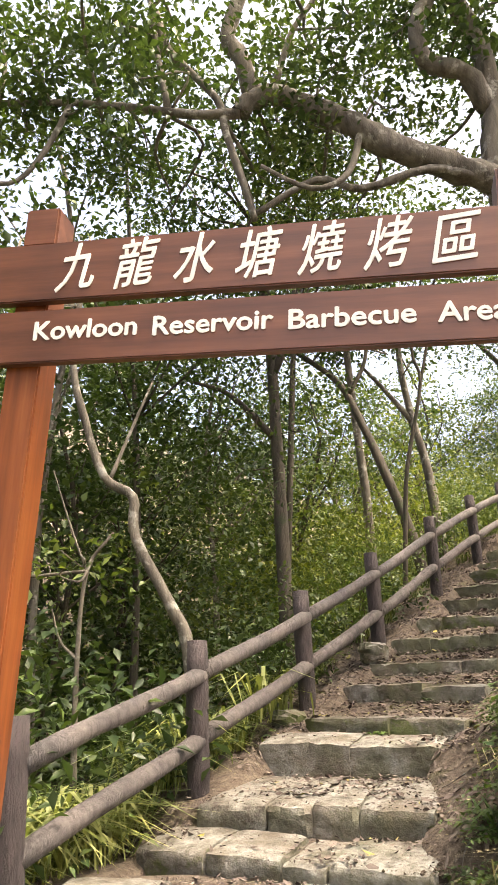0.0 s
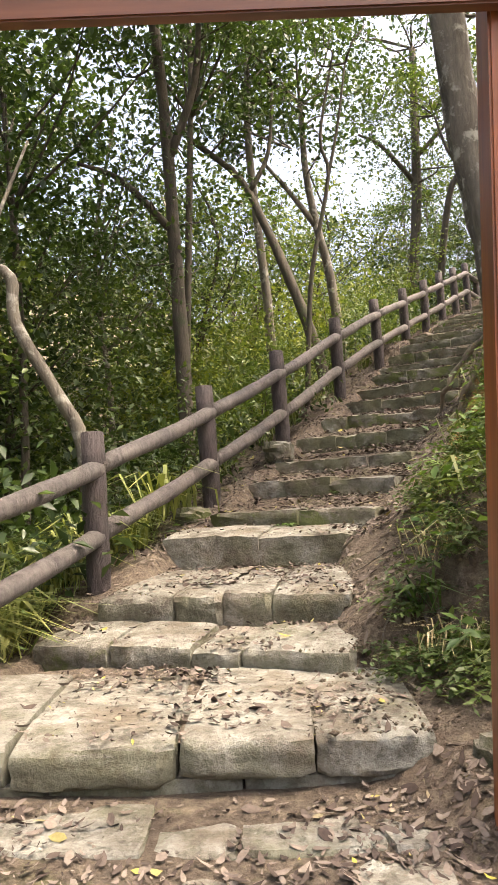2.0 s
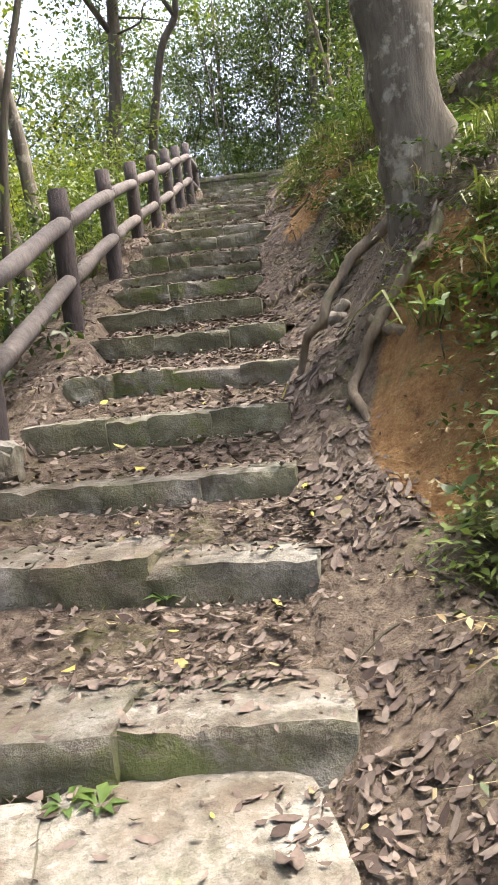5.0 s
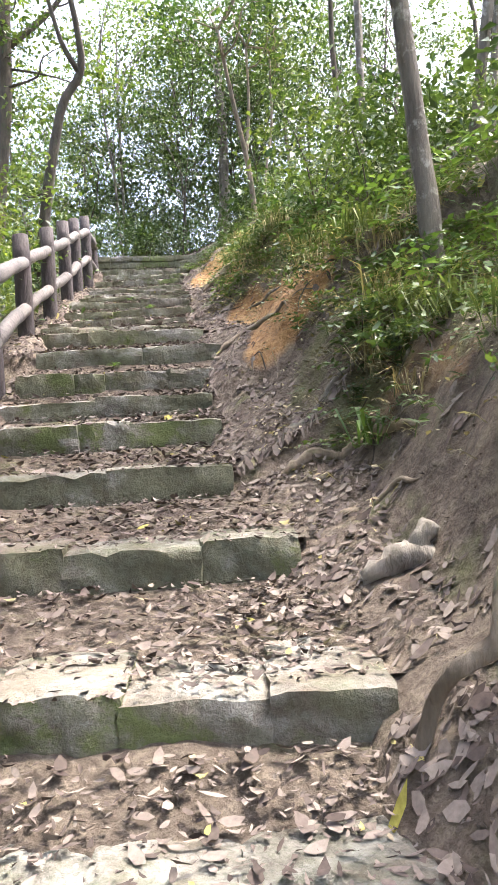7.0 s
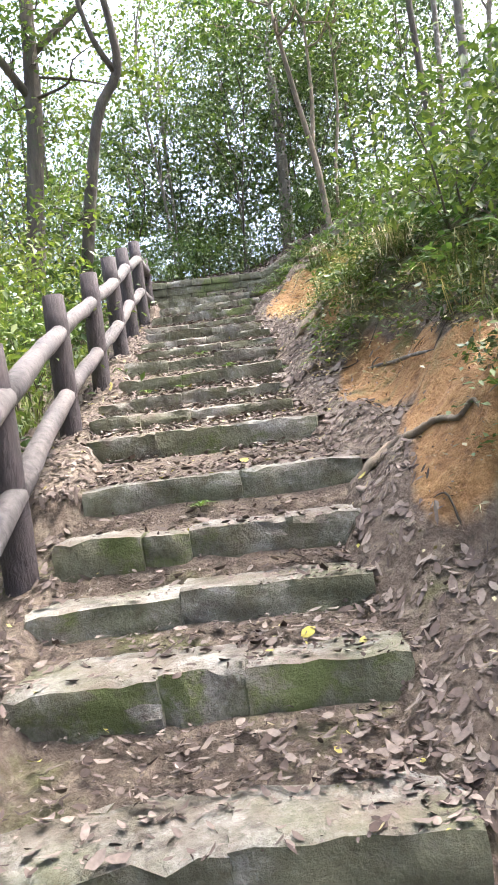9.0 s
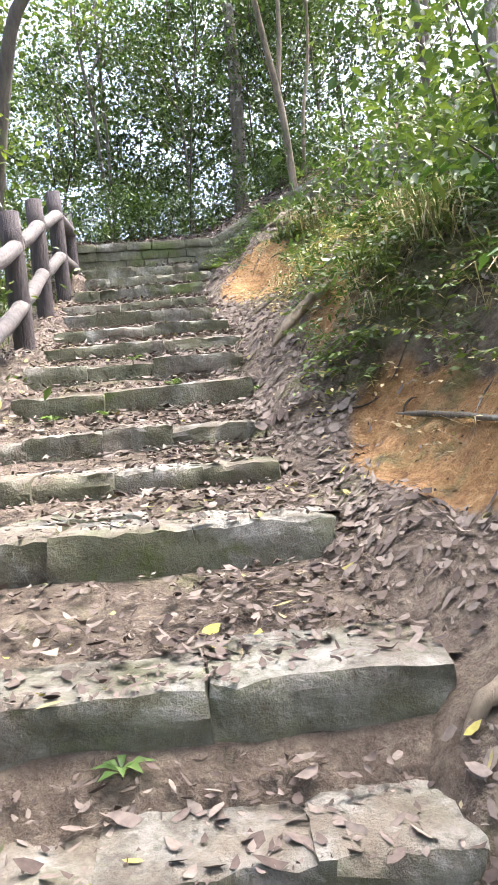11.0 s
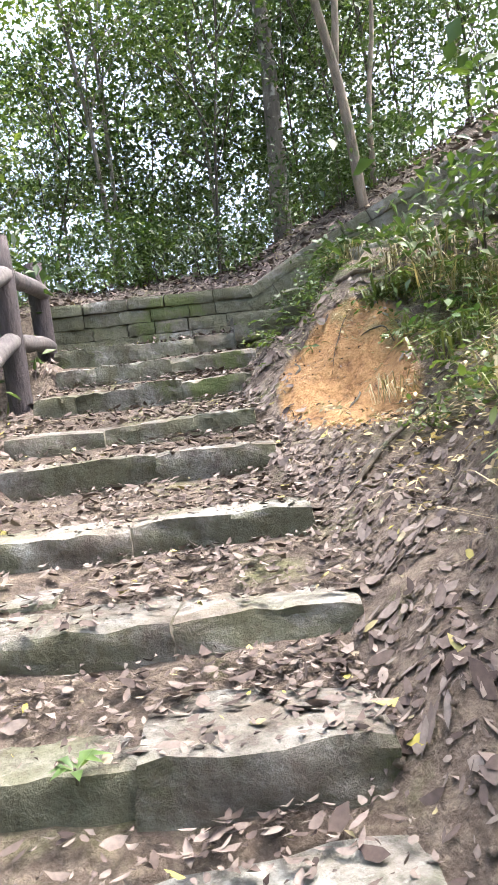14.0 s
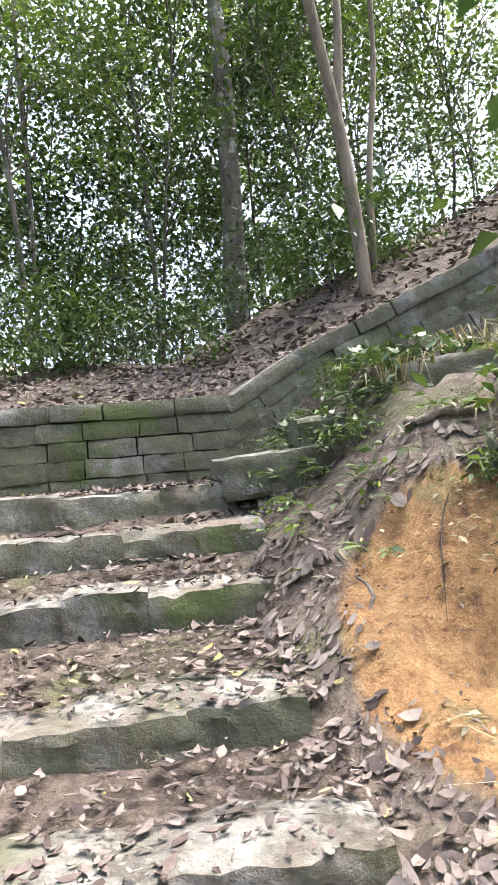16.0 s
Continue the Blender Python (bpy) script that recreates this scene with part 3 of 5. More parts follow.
def lettering(body, size, x, z, wide, bold=0.0):
    cu = bpy.data.curves.new("lettering", "FONT")
    cu.body, cu.size, cu.extrude, cu.resolution_u = body, size, 0.002, 3
    cu.align_x, cu.align_y = "CENTER", "BOTTOM_BASELINE"
    tmp = new("lettering", cu)
    bpy.context.view_layer.update()
    me = bpy.data.meshes.new_from_object(tmp.evaluated_get(bpy.context.evaluated_depsgraph_get()))
    bpy.data.objects.remove(tmp)
    bm = bmesh.new()
    bm.from_mesh(me)
    xs, ys = [v.co.x for v in bm.verts], [v.co.y for v in bm.verts]
    k, my = wide / (max(xs) - min(xs)), (max(ys) + min(ys)) / 2
    mx = (max(xs) + min(xs)) / 2
    for v in bm.verts:
        v.co.x, v.co.y = (v.co.x - mx) * k, v.co.y - (my if len(body) == 1 else 0)
        if len(body) == 1:
            v.co.x += 0.16 * v.co.y
            v.co.y += 0.1 * v.co.x
    first = bm.verts[:] + bm.edges[:] + bm.faces[:]
    for j, (dx, dy) in enumerate(((bold, 0), (-bold, 0), (0, bold), (0, -bold))):
        made = bmesh.ops.duplicate(bm, geom=first)["geom"]
        bmesh.ops.translate(bm, vec=(dx, dy, 0.0003 * (j + 1)), verts=[e for e in made if isinstance(e, bmesh.types.BMVert)])
    bm.to_mesh(me)
    bm.free()
    me.materials.clear()
    me.materials.append(WHITE)
    return part("lettering", me, gate, pose(x, -0.0555, z, 90, 0, 0))


for k, ch in enumerate("九龍水塘燒烤區"):
    lettering(ch, 0.25, -0.825 + 0.2675 * k, 2.914, 0.17, 0.0022)
for word, x0, x1, z in (("Kowloon", -0.995, -0.533, 2.568), ("Reservoir", -0.458, 0.045, 2.56), ("Barbecue", 0.112, 0.608, 2.552), ("Area", 0.693, 0.949, 2.546)):
    lettering(word, 0.122, (x0 + x1) / 2, z, x1 - x0, 0.003)


def disc_mesh(name, r, mt):
    verts = [(r * math.cos(k * math.pi / 16), 0, r * math.sin(k * math.pi / 16)) for k in range(32)]
    back = [(x, 0.004, z) for x, _, z in verts]
    faces = [tuple(range(32)), tuple(range(63, 31, -1))] + [(k, k + 32, (k + 1) % 32 + 32, (k + 1) % 32) for k in range(32)]
    return mesh_of(name, verts + back, faces, mt, False)


part("emblem", disc_mesh("emblem", 0.074, WHITE), gate, pose(1.18, -0.058, 2.571))
part("emblem", disc_mesh("emblem", 0.066, TEAL), gate, pose(1.18, -0.061, 2.571))
part("emblem", disc_mesh("emblem", 0.061, WHITE), gate, pose(1.18, -0.064, 2.571))
tri = [(-0.042, 0, -0.022), (0.042, 0, -0.022), (0.02, 0, 0.005), (0.03, 0, 0.005), (0.0, 0, 0.052), (-0.03, 0, 0.005), (-0.02, 0, 0.005)]
part("emblem", mesh_of("emblem", tri, [(0, 1, 2, 6), (5, 3, 4)], TEAL, False), gate, pose(1.18, -0.070, 2.571))
part("emblem", box_mesh("emblem", 0.09, 0.003, 0.012, TEAL, 0.001), gate, pose(1.18, -0.070, 2.532))
for x, z, w in ((1.112, 2.868, 0.05), (1.172, 2.868, 0.05), (1.228, 2.868, 0.044), (1.118, 2.828, 0.055), (1.222, 2.828, 0.055)):
    part("painted_bar", box_mesh("painted_bar", w, 0.004, 0.032, WHITE, 0.001), gate, pose(x, -0.056, z))
part("painted_bar", box_mesh("painted_bar", 0.1, 0.004, 0.014, RED, 0.001), gate, pose(1.17, -0.056, 2.925, 0, 12, 0))

# ---------------------------------------------------------------- railing
railing = tagged(new("log_railing"), "weathered grey-brown imitation log railing with two rails", "railing")
FEET = [(-1.05, 3.95), (-0.30, 5.41), (0.52, 6.86), (1.36, 8.18), (2.37, 9.75), (3.37, 11.27), (4.33, 12.80), (5.05, 13.75), (5.75, 14.65), (6.50, 15.75), (7.15, 16.58), (7.82, 17.5)]
FOOT_Z = [0.22, 0.66, 1.17, 1.73, 2.46, 3.13, 3.73, 4.17, 4.59, 5.06, 5.43, 5.52]


def log_post(h, r):
    pts = [(0.004 * k, 0.006 * math.sin(k), h * k / 7) for k in range(8)]
    verts, faces = tube_data(pts, [r * 1.06, r, r * 0.98, r, r * 1.02, r, r * 0.99, r * 0.95], 14, 0.12)
    return mesh_of("post", verts, faces, POST)


def rail_log(a, b, r, k):
    a, b = Vector(a), Vector(b)
    pts = [a.lerp(b, t / 6) + Vector((0, 0, 0.008 * math.sin(t + k))) for t in range(7)]
    verts, faces = tube_data(pts, [r * (1 + 0.05 * math.sin(2.2 * t + k)) for t in range(7)], 12, 0.1)
    return mesh_of("rail", verts, faces, RAIL)


POST_MESH = log_post(1.32, 0.074)
for (x, y), z in zip(FEET, FOOT_Z):
    part("post", POST_MESH, railing, pose(x, y, z - 0.38, rng.uniform(-1.5, 1.5), rng.uniform(-3.5, -1.5), 0))
for k in range(len(FEET) - 1):
    for h, r in ((0.72, 0.057), (0.31, 0.057)):
        part("rail", rail_log((*FEET[k], FOOT_Z[k] + h), (*FEET[k + 1], FOOT_Z[k + 1] + h), r, k), railing)

# paving behind the first nose and in front of it
for row, (d0, deep) in enumerate(((0.40, 0.30), (-0.37, 0.37), (-0.75, 0.37), (-1.10, 0.34))):
    x = -0.15
    while x < WIDTH[0] - 0.1:
        wide = rng.uniform(0.26, 0.52)
        c = LEFT[0] + ALONG[0] * (x + wide / 2) + AHEAD[0] * d0
        z = NOSE[0, 2] + 0.004 if d0 > 0 else float(land([c[0]], [c[1]])[0]) + 0.018
        part("slab", rough_block("slab", wide - 0.015, deep - 0.015, 0.09, STONE_CLEAN, 700 + row * 9 + int(x * 10), 5, 0.03, 0.4), stairs, Matrix.Translation((*c, z)) @ Matrix.Rotation(ANGLE[0], 4, "Z") @ pose(0, 0, 0, rng.uniform(-1.5, 1.5), rng.uniform(-1.5, 1.5), rng.uniform(-9, 9)))
        x += wide
# ---------------------------------------------------------------- head wall
wall = tagged(new("wall_head"), "low mossy stone block wall with a rounded coping, rising along a slope", "wall", kind="structure")
WALL = [(8.02, 17.87, 6.21), (9.45, 16.98, 6.22), (9.84, 16.76, 6.47), (10.71, 15.81, 7.01), (11.9, 14.5, 7.6), (13.6, 12.7, 8.5)]
for i in range(len(WALL) - 1):
    a, b = Vector(WALL[i]), Vector(WALL[i + 1])
    flat = (b - a).to_2d().length
    deg = math.degrees(math.atan2(b.y - a.y, b.x - a.x))
    slope = (b.z - a.z) / flat
    for row, (hi, tall, proud) in enumerate(((0.0, 0.10, 0.0), (-0.102, 0.105, 0.018), (-0.209, 0.105, 0.024), (-0.316, 0.11, 0.022), (-0.428, 0.12, 0.03), (-0.55, 0.22, 0.04))):
        n = max(1, round(flat / (0.27 if row else 0.34)))
        cuts = [-0.05 / flat] + [(k + rng.uniform(-0.22, 0.22)) / n for k in range(1, n)] + [1.0 + 0.05 / flat]
        for k in range(n):
            c = a.lerp(b, (cuts[k] + cuts[k + 1]) / 2)
            me = rough_block("block", flat * (cuts[k + 1] - cuts[k]) * math.sqrt(1 + slope ** 2) - 0.003, 0.32 - proud, tall, WALLSTONE, 300 + i * 31 + row * 9 + k, 3, 0.022, 0.12 if row else 0.22)
            part("block", me, wall, Matrix.Translation(c + Vector((0, 0, hi))) @ pose(0, 0, 0, 0, 0, deg) @ pose(0, 0, 0, 0, -math.degrees(math.atan(slope)), 0) @ pose(0, proud, 0))

# steps that turn off beside the wall
side_steps = tagged(new("side_steps"), "mossy overgrown stone steps turning off below the wall", "stairs", kind="structure")
for k, (x, y, z, w, turn) in enumerate([(8.74, 15.98, 5.82, 0.55, -37), (9.08, 15.9, 5.98, 0.42, -40), (9.46, 15.45, 6.2, 0.6, -44), (10.0, 14.85, 6.46, 0.7, -45)]):
    part("stone", rough_block("stone", w, 0.42, 0.2, STONE, 500 + k * 3, 7, 0.035, 0.25), side_steps, pose(x, y, z, 2, -4, turn))

# ---------------------------------------------------------------- plants: meshes shared by the copies


def fine_leaf_data(centres, size, gen):
    """Broad pointed leaves of four triangles, tilted every way."""
    v, f = litter_data(np.zeros((len(centres), 3)), size, gen)
    v = v.reshape(-1, 6, 3)
    for k in range(len(centres)):
        m = np.array(Euler((gen.normal(0, 0.45), gen.normal(0, 0.45), 0)).to_matrix())
        v[k] = v[k] @ m.T + centres[k]
    return v.reshape(-1, 3), f


def crown_mesh(name, seed, clumps, per, rx, rz, size, mt, spread_out=0.26, slim=0.56):
    g = np.random.default_rng(seed)
    d = g.normal(size=(clumps, 3))
    d /= np.linalg.norm(d, axis=1)[:, None]
    c = d * (g.uniform(0.35, 1.0, clumps) ** 0.6)[:, None] * [rx, rx, rz]
    c += g.normal(0, 0.15 * rx, c.shape)
    pts = np.repeat(c, per, 0) + g.normal(0, 1, (clumps * per, 3)) * [spread_out * 1.25, spread_out * 1.25, spread_out * 0.6]
    v, f = fine_leaf_data(pts, size, g) if clumps < 15 and per < 15 else leaf_data(pts, size, g, 0.55, slim)
    return fast_mesh(name, v, f, mt), c


def tree_kind(seed, h, r, bark, crown_low, rx, rz, clumps, per, size, leafmat, bend=0.35):
    """A slim forest tree: trunk with limbs, and a loose crown. Stands at its origin."""
    g = np.random.default_rng(seed)
    top = Vector((g.normal(0, bend), g.normal(0, bend), h))
    trunk = [Vector((0, 0, -0.4)), Vector((0, 0, 0)), Vector((g.normal(0, bend * 0.4), g.normal(0, bend * 0.4), h * 0.35)), Vector((g.normal(0, bend * 0.6), g.normal(0, bend * 0.6), h * 0.7)), top]
    crown, c = crown_mesh("crown", seed, clumps, per, rx, rz, size, leafmat, 0.2)
    mid = Vector((top.x * 0.7, top.y * 0.7, crown_low + rz))
    limbs = [(trunk, r, r * 0.3)]
    for k in range(0, len(c), 4):
        end = mid + Vector(c[k])
        t = min(0.95, max(0.3, (end.z - 0.8) / h))
        path = smooth_path(trunk[1:])
        s = path[min(len(path) - 1, int(t * 0.8 * len(path)))]
        limbs.append(([s, s.lerp(end, 0.5) + Vector((g.normal(0, 0.12), g.normal(0, 0.12), g.normal(0.05, 0.1))), end], r * 0.32, 0.008))
    tree = tagged(new("tree"), "slender broadleaf tree with a loose green crown", "tree", "forest trees")
    part("trunk", limb_mesh("trunk", limbs, bark, 6, 0.15, 3), tree)
    part("crown", crown, tree, Matrix.Translation(mid))
    return tree


def shrub_kind(seed, rx, rz, clumps, per, size, leafmat, label, slim=0.45):
    g = np.random.default_rng(seed)
    crown, c = crown_mesh("foliage", seed, clumps, per, rx, rz, size, leafmat, 0.16 if rx > 0.3 else 0.05, slim)
    stems = []
    for k in range(0, len(c), 7):
        e = Vector(c[k]) + Vector((0, 0, rz * 0.95))
        wide, deep = (0.06, 0.15) if rx > 0.3 else (0.012, 0.04)
        stems.append(([Vector((g.normal(0, wide), g.normal(0, wide), -deep)), Vector((e.x * 0.4, e.y * 0.4, e.z * 0.5)), e], 0.012 if rx > 0.3 else 0.004, 0.003))
    shrub = tagged(new("shrub"), label, "shrub", "undergrowth shrubs")
    part("stems", limb_mesh("stems", stems, BARK, 4, 0.0, 2), shrub)
    part("foliage", crown, shrub, Matrix.Translation((0, 0, rz * 0.95)))
    return shrub


def blade_data(roots, length, width, g, lean=0.5):
    """Arching grass blades of four triangles."""
    n = len(roots)
    yaw = g.uniform(0, 2 * np.pi, n)
    ln = length * g.uniform(0.5, 1.2, n)
    out = np.stack([np.cos(yaw), np.sin(yaw), 0 * yaw], 1)
    side = np.stack([-np.sin(yaw), np.cos(yaw), 0 * yaw], 1) * (width * g.uniform(0.6, 1.3, n))[:, None]
    k = g.uniform(0.3, 1.0, n)[:, None] * lean
    up = np.array([0, 0, 1.0])
    L = ln[:, None]
    m = roots + up * L * 0.6 + out * L * 0.35 * k
    t = roots + up * L * (0.85 - 0.5 * k) + out * L * (0.6 + 0.5 * k)
    v = np.stack([roots - side * 0.4, roots + side * 0.4, m - side, m + side, t], 1).reshape(-1, 3)
    i = np.arange(n)[:, None] * 5
    f = np.concatenate([i + [0, 1, 3], i + [0, 3, 2], i + [2, 3, 4]], 1).reshape(-1, 3)
    return v, f


def tuft_kind(seed, n, length, width, mt, label):
    g = np.random.default_rng(seed)
    roots = np.column_stack([g.normal(0, 0.10, (n, 2)), np.full(n, -0.03)])
    v, f = blade_data(roots, length, width, g, 1.1)
    return tagged(new("grass_tuft", fast_mesh("grass_tuft", v, f, mt)), label, "grass", "grass tufts")


def ground_at(x, y):
    return float(land([x], [y])[0])


placed = set()


def scatter(kinds, places, g, lo, hi, sink=0.0):
    """Copies of the kinds at the places; the first of each kind is moved, the rest are copies."""
    for x, y in places:
        ob = kinds[int(g.integers(len(kinds)))]
        s = g.uniform(lo, hi)
        m = pose(x, y, ground_at(x, y) - sink, g.normal(0, 3), g.normal(0, 3), g.uniform(0, 360))
        if ob.name in placed:
            ob = copy_thing(ob, m)
        else:
            placed.add(ob.name)
            ob.matrix_basis = m
        ob.scale = (s, s, s)


def along_stairs(s, u):
    """A place s metres along from the first nose and u metres to the right of the line."""
    run = np.concatenate([[0], np.cumsum(np.hypot(*np.diff(LINE[2:], axis=0).T))])
    s = s + 0.6
    i = max(0, min(len(run) - 2, int(np.searchsorted(run, s)) - 1))
    a, b = LINE[2 + i], LINE[3 + i]
    d = (b - a) / np.hypot(*(b - a))
    p = a + d * (s - run[i])
    return p[0] + d[1] * u, p[1] - d[0] * u


# ---------------------------------------------------------------- trees that can be told apart


def own_tree(label, limbs, bark, crowns, sides=9, rough=0.18, roots=()):
    """limbs: points and radii; crowns: centre, radius, height, clumps, leaves each, leaf size, material."""
    tree = tagged(new("tree"), label, "tree")
    base = Vector(limbs[0][0][0])
    tree.location = base
    joints = np.array([tuple(q) for pts, _, _ in limbs for q in smooth_path(pts, 3)])
    gen = np.random.default_rng(int(abs(base.x) * 100))
    twigs = []
    for k, (c, rx, rz, clumps, per, size, mt) in enumerate(crowns):
        me, mids = crown_mesh("crown", int(abs(c[0] * 100) + k * 13 + 5), clumps, per, rx, rz, size, mt, 0.22)
        for q in mids[::2] + np.array(c):
            near = joints[np.argmin(((joints - q) ** 2).sum(1) + 4 * np.maximum(0, joints[:, 2] - q[2]) + 50 * (joints[:, 2] < base.z + 1.6))]
            a, b = Vector(near) - base, Vector(q) - base
            twigs.append(([a, a.lerp(b, 0.35) + Vector(gen.normal(0, 0.14, 3)), a.lerp(b, 0.7) + Vector(gen.normal(0, 0.12, 3)), b], min(0.028, 0.008 + 0.012 * (b - a).length), 0.004))
        part("crown", me, tree, Matrix.Translation(Vector(c) - base))
    stem = [([Vector(p) - base for p in pts], r0, r1) for pts, r0, r1 in limbs]
    if len(twigs) < 14:
        stem, twigs = stem + twigs, []
    part("trunk", limb_mesh("trunk", stem, bark, sides, rough), tree)
    if twigs:
        tagged(part("branches", limb_mesh("branches", twigs, bark, 5, 0.1, 3), tree), kind="stuff")
    for pts, r0, r1 in roots:
        path = [Vector(p) - base for p in smooth_path([*pts, Vector(pts[-1]) * 2 - Vector(pts[-2]) - Vector((0, 0, 0.3))], 3)]
        for k, p in enumerate(path[1:-1]):
            p += Vector((math.sin(2.1 * k + p.y * 8), math.sin(1.6 * k + p.x * 9), 0)) * r0 * 0.5
        part("root", limb_mesh("root", [(path, r0, r1)], BARK_ROOT, 9, 0.6, 2), tree)
    return tree


BIG_CROWNS = [((0.4, 6.7, 9.0), 2.6, 1.2, 42, 180, 0.10, LEAF), ((-2.0, 6.8, 8.1), 1.6, 1.0, 26, 170, 0.10, LEAF), ((3.5, 7.4, 9.4), 2.1, 1.2, 28, 150, 0.10, LEAF), ((-0.3, 7.6, 7.5), 1.7, 0.8, 22, 130, 0.085, LEAF), ((1.4, 7.8, 7.2), 1.3, 0.7, 14, 130, 0.085, LEAF_BRIGHT), ((3.6, 6.6, 5.9), 0.5, 0.35, 5, 60, 0.10, LEAF)]
own_tree("large grey-barked tree with exposed roots on the clay bank", [
    ([(3.31, 7.14, 2.3), (3.24, 7.1, 2.85), (3.17, 7.1, 3.4), (3.01, 7.1, 4.4), (2.87, 7.05, 5.6), (2.77, 7.0, 6.5), (2.81, 7.0, 7.5), (2.75, 7.0, 8.4), (2.3, 6.9, 9.4)], 0.2, 0.11),
    ([(2.77, 6.95, 6.40), (2.2, 6.85, 6.58), (1.64, 6.8, 6.77), (1.24, 6.8, 7.05), (0.82, 6.8, 7.28), (0.4, 6.75, 7.44), (0.12, 6.7, 7.33), (0.0, 6.7, 7.16)], 0.16, 0.10),
    ([(0.0, 6.7, 7.16), (-0.53, 6.7, 7.16), (-1.02, 6.7, 7.24), (-1.39, 6.7, 7.29), (-1.82, 6.7, 7.34), (-2.6, 6.7, 7.35)], 0.055, 0.03),
    ([(0.15, 6.75, 7.37), (0.03, 6.7, 7.88), (-0.13, 6.7, 8.24), (0.05, 6.6, 8.9), (0.0, 6.5, 9.8)], 0.105, 0.07),
    ([(2.78, 7.0, 7.4), (2.5, 6.85, 7.8), (2.08, 6.8, 7.9), (2.0, 6.75, 8.4), (2.26, 6.75, 9.1), (2.0, 6.7, 9.9)], 0.12, 0.07),
    ([(-0.95, 6.7, 8.6), (-0.78, 6.75, 8.08), (-0.25, 6.72, 7.37), (-0.16, 6.7, 6.92), (0.02, 6.7, 6.28), (0.14, 6.7, 5.83)], 0.05, 0.035),
    ([(0.14, 6.7, 5.9), (0.78, 6.75, 6.34), (1.25, 6.75, 6.22), (1.97, 6.75, 6.45), (2.6, 6.85, 6.4)], 0.03, 0.05),
    ([(-0.76, 6.7, 7.18), (-0.91, 6.7, 8.0), (-0.99, 6.7, 8.66), (-1.2, 6.7, 9.4)], 0.04, 0.025),
    ([(1.3, 6.8, 7.05), (1.1, 6.6, 6.3), (0.7, 6.5, 6.05), (0.2, 6.4, 6.25)], 0.04, 0.02),
    ([(-1.82, 6.7, 7.34), (-2.0, 6.6, 6.7), (-2.25, 6.5, 6.2), (-2.6, 6.4, 6.1)], 0.035, 0.02),
    ([(0.35, 6.75, 7.44), (0.6, 6.7, 8.3), (1.0, 6.7, 9.0), (1.2, 6.6, 9.9)], 0.04, 0.02),
], BARK_PALE, BIG_CROWNS, 14, 0.34, [
    ([(3.29, 7.05, 2.75), (3.04, 6.85, 2.45), (2.81, 7.0, 2.1), (2.71, 7.05, 1.85), (2.55, 6.85, 1.62)], 0.036, 0.014),
    ([(3.24, 7.2, 2.7), (2.99, 7.35, 2.45), (2.79, 7.35, 2.2), (2.75, 7.5, 2.0)], 0.034, 0.014),
    ([(2.81, 7.05, 2.1), (2.94, 6.75, 1.95), (2.84, 6.5, 1.72)], 0.036, 0.012),
])

own_tree("crooked pale sapling behind the railing", [
    ([(-0.40, 6.12, 0.75), (-0.44, 6.1, 1.59), (-0.59, 6.1, 1.93), (-0.88, 6.1, 2.47), (-0.91, 6.1, 2.8), (-1.15, 6.1, 2.97), (-1.34, 6.1, 3.49), (-1.47, 6.1, 4.02), (-1.45, 6.2, 4.9)], 0.055, 0.028),
    ([(-1.1, 6.1, 2.95), (-1.0, 6.2, 3.3), (-0.8, 6.3, 3.9)], 0.02, 0.01),
], BARK_PALE, [((-1.4, 6.3, 5.0), 0.8, 0.6, 12, 60, 0.09, LEAF)])
own_tree("thin pale forked sapling behind the railing", [
    ([(-1.16, 5.6, 0.3), (-1.16, 5.6, 0.73), (-1.18, 5.6, 1.49), (-1.14, 5.6, 2.12), (-0.96, 5.6, 2.4)], 0.028, 0.01),
    ([(-1.18, 5.6, 1.5), (-1.3, 5.58, 1.62), (-1.38, 5.6, 1.85)], 0.014, 0.006),
    ([(-1.14, 5.6, 2.1), (-1.3, 5.6, 2.5), (-1.45, 5.65, 2.9)], 0.01, 0.005),
], BARK_PALE, [((-1.2, 5.65, 2.3), 0.35, 0.35, 5, 30, 0.08, LEAF_BRIGHT)])
own_tree("dark upright forest tree hung with creepers", [
    ([(0.5, 9.5, 0.9), (0.45, 9.5, 2.5), (0.42, 9.5, 3.6), (0.38, 9.5, 4.8), (0.33, 9.5, 6.0), (0.2, 9.5, 7.6)], 0.10, 0.06),
    ([(0.36, 9.5, 5.3), (0.7, 9.4, 6.2), (0.8, 9.4, 7.2)], 0.06, 0.03), ([(0.4, 9.5, 4.4), (-0.2, 9.4, 5.0), (-0.7, 9.4, 5.2)], 0.05, 0.02),
], BARK, [((0.1, 9.4, 8.0), 2.0, 1.4, 44, 120, 0.09, LEAF), ((0.1, 9.3, 4.4), 0.5, 1.3, 14, 45, 0.08, LEAF)])
own_tree("dark leaning forest tree beyond the railing", [
    ([(2.75, 11.8, 2.6), (2.53, 11.88, 3.65), (2.25, 12.0, 4.6), (1.95, 12.3, 5.6), (1.62, 12.58, 6.48), (0.9, 12.6, 7.1)], 0.10, 0.045),
    ([(1.75, 12.5, 6.2), (2.1, 12.5, 6.9), (2.2, 12.4, 8.0)], 0.05, 0.02),
], BARK, [((1.0, 12.5, 7.9), 1.3, 0.9, 20, 80, 0.10, LEAF)])
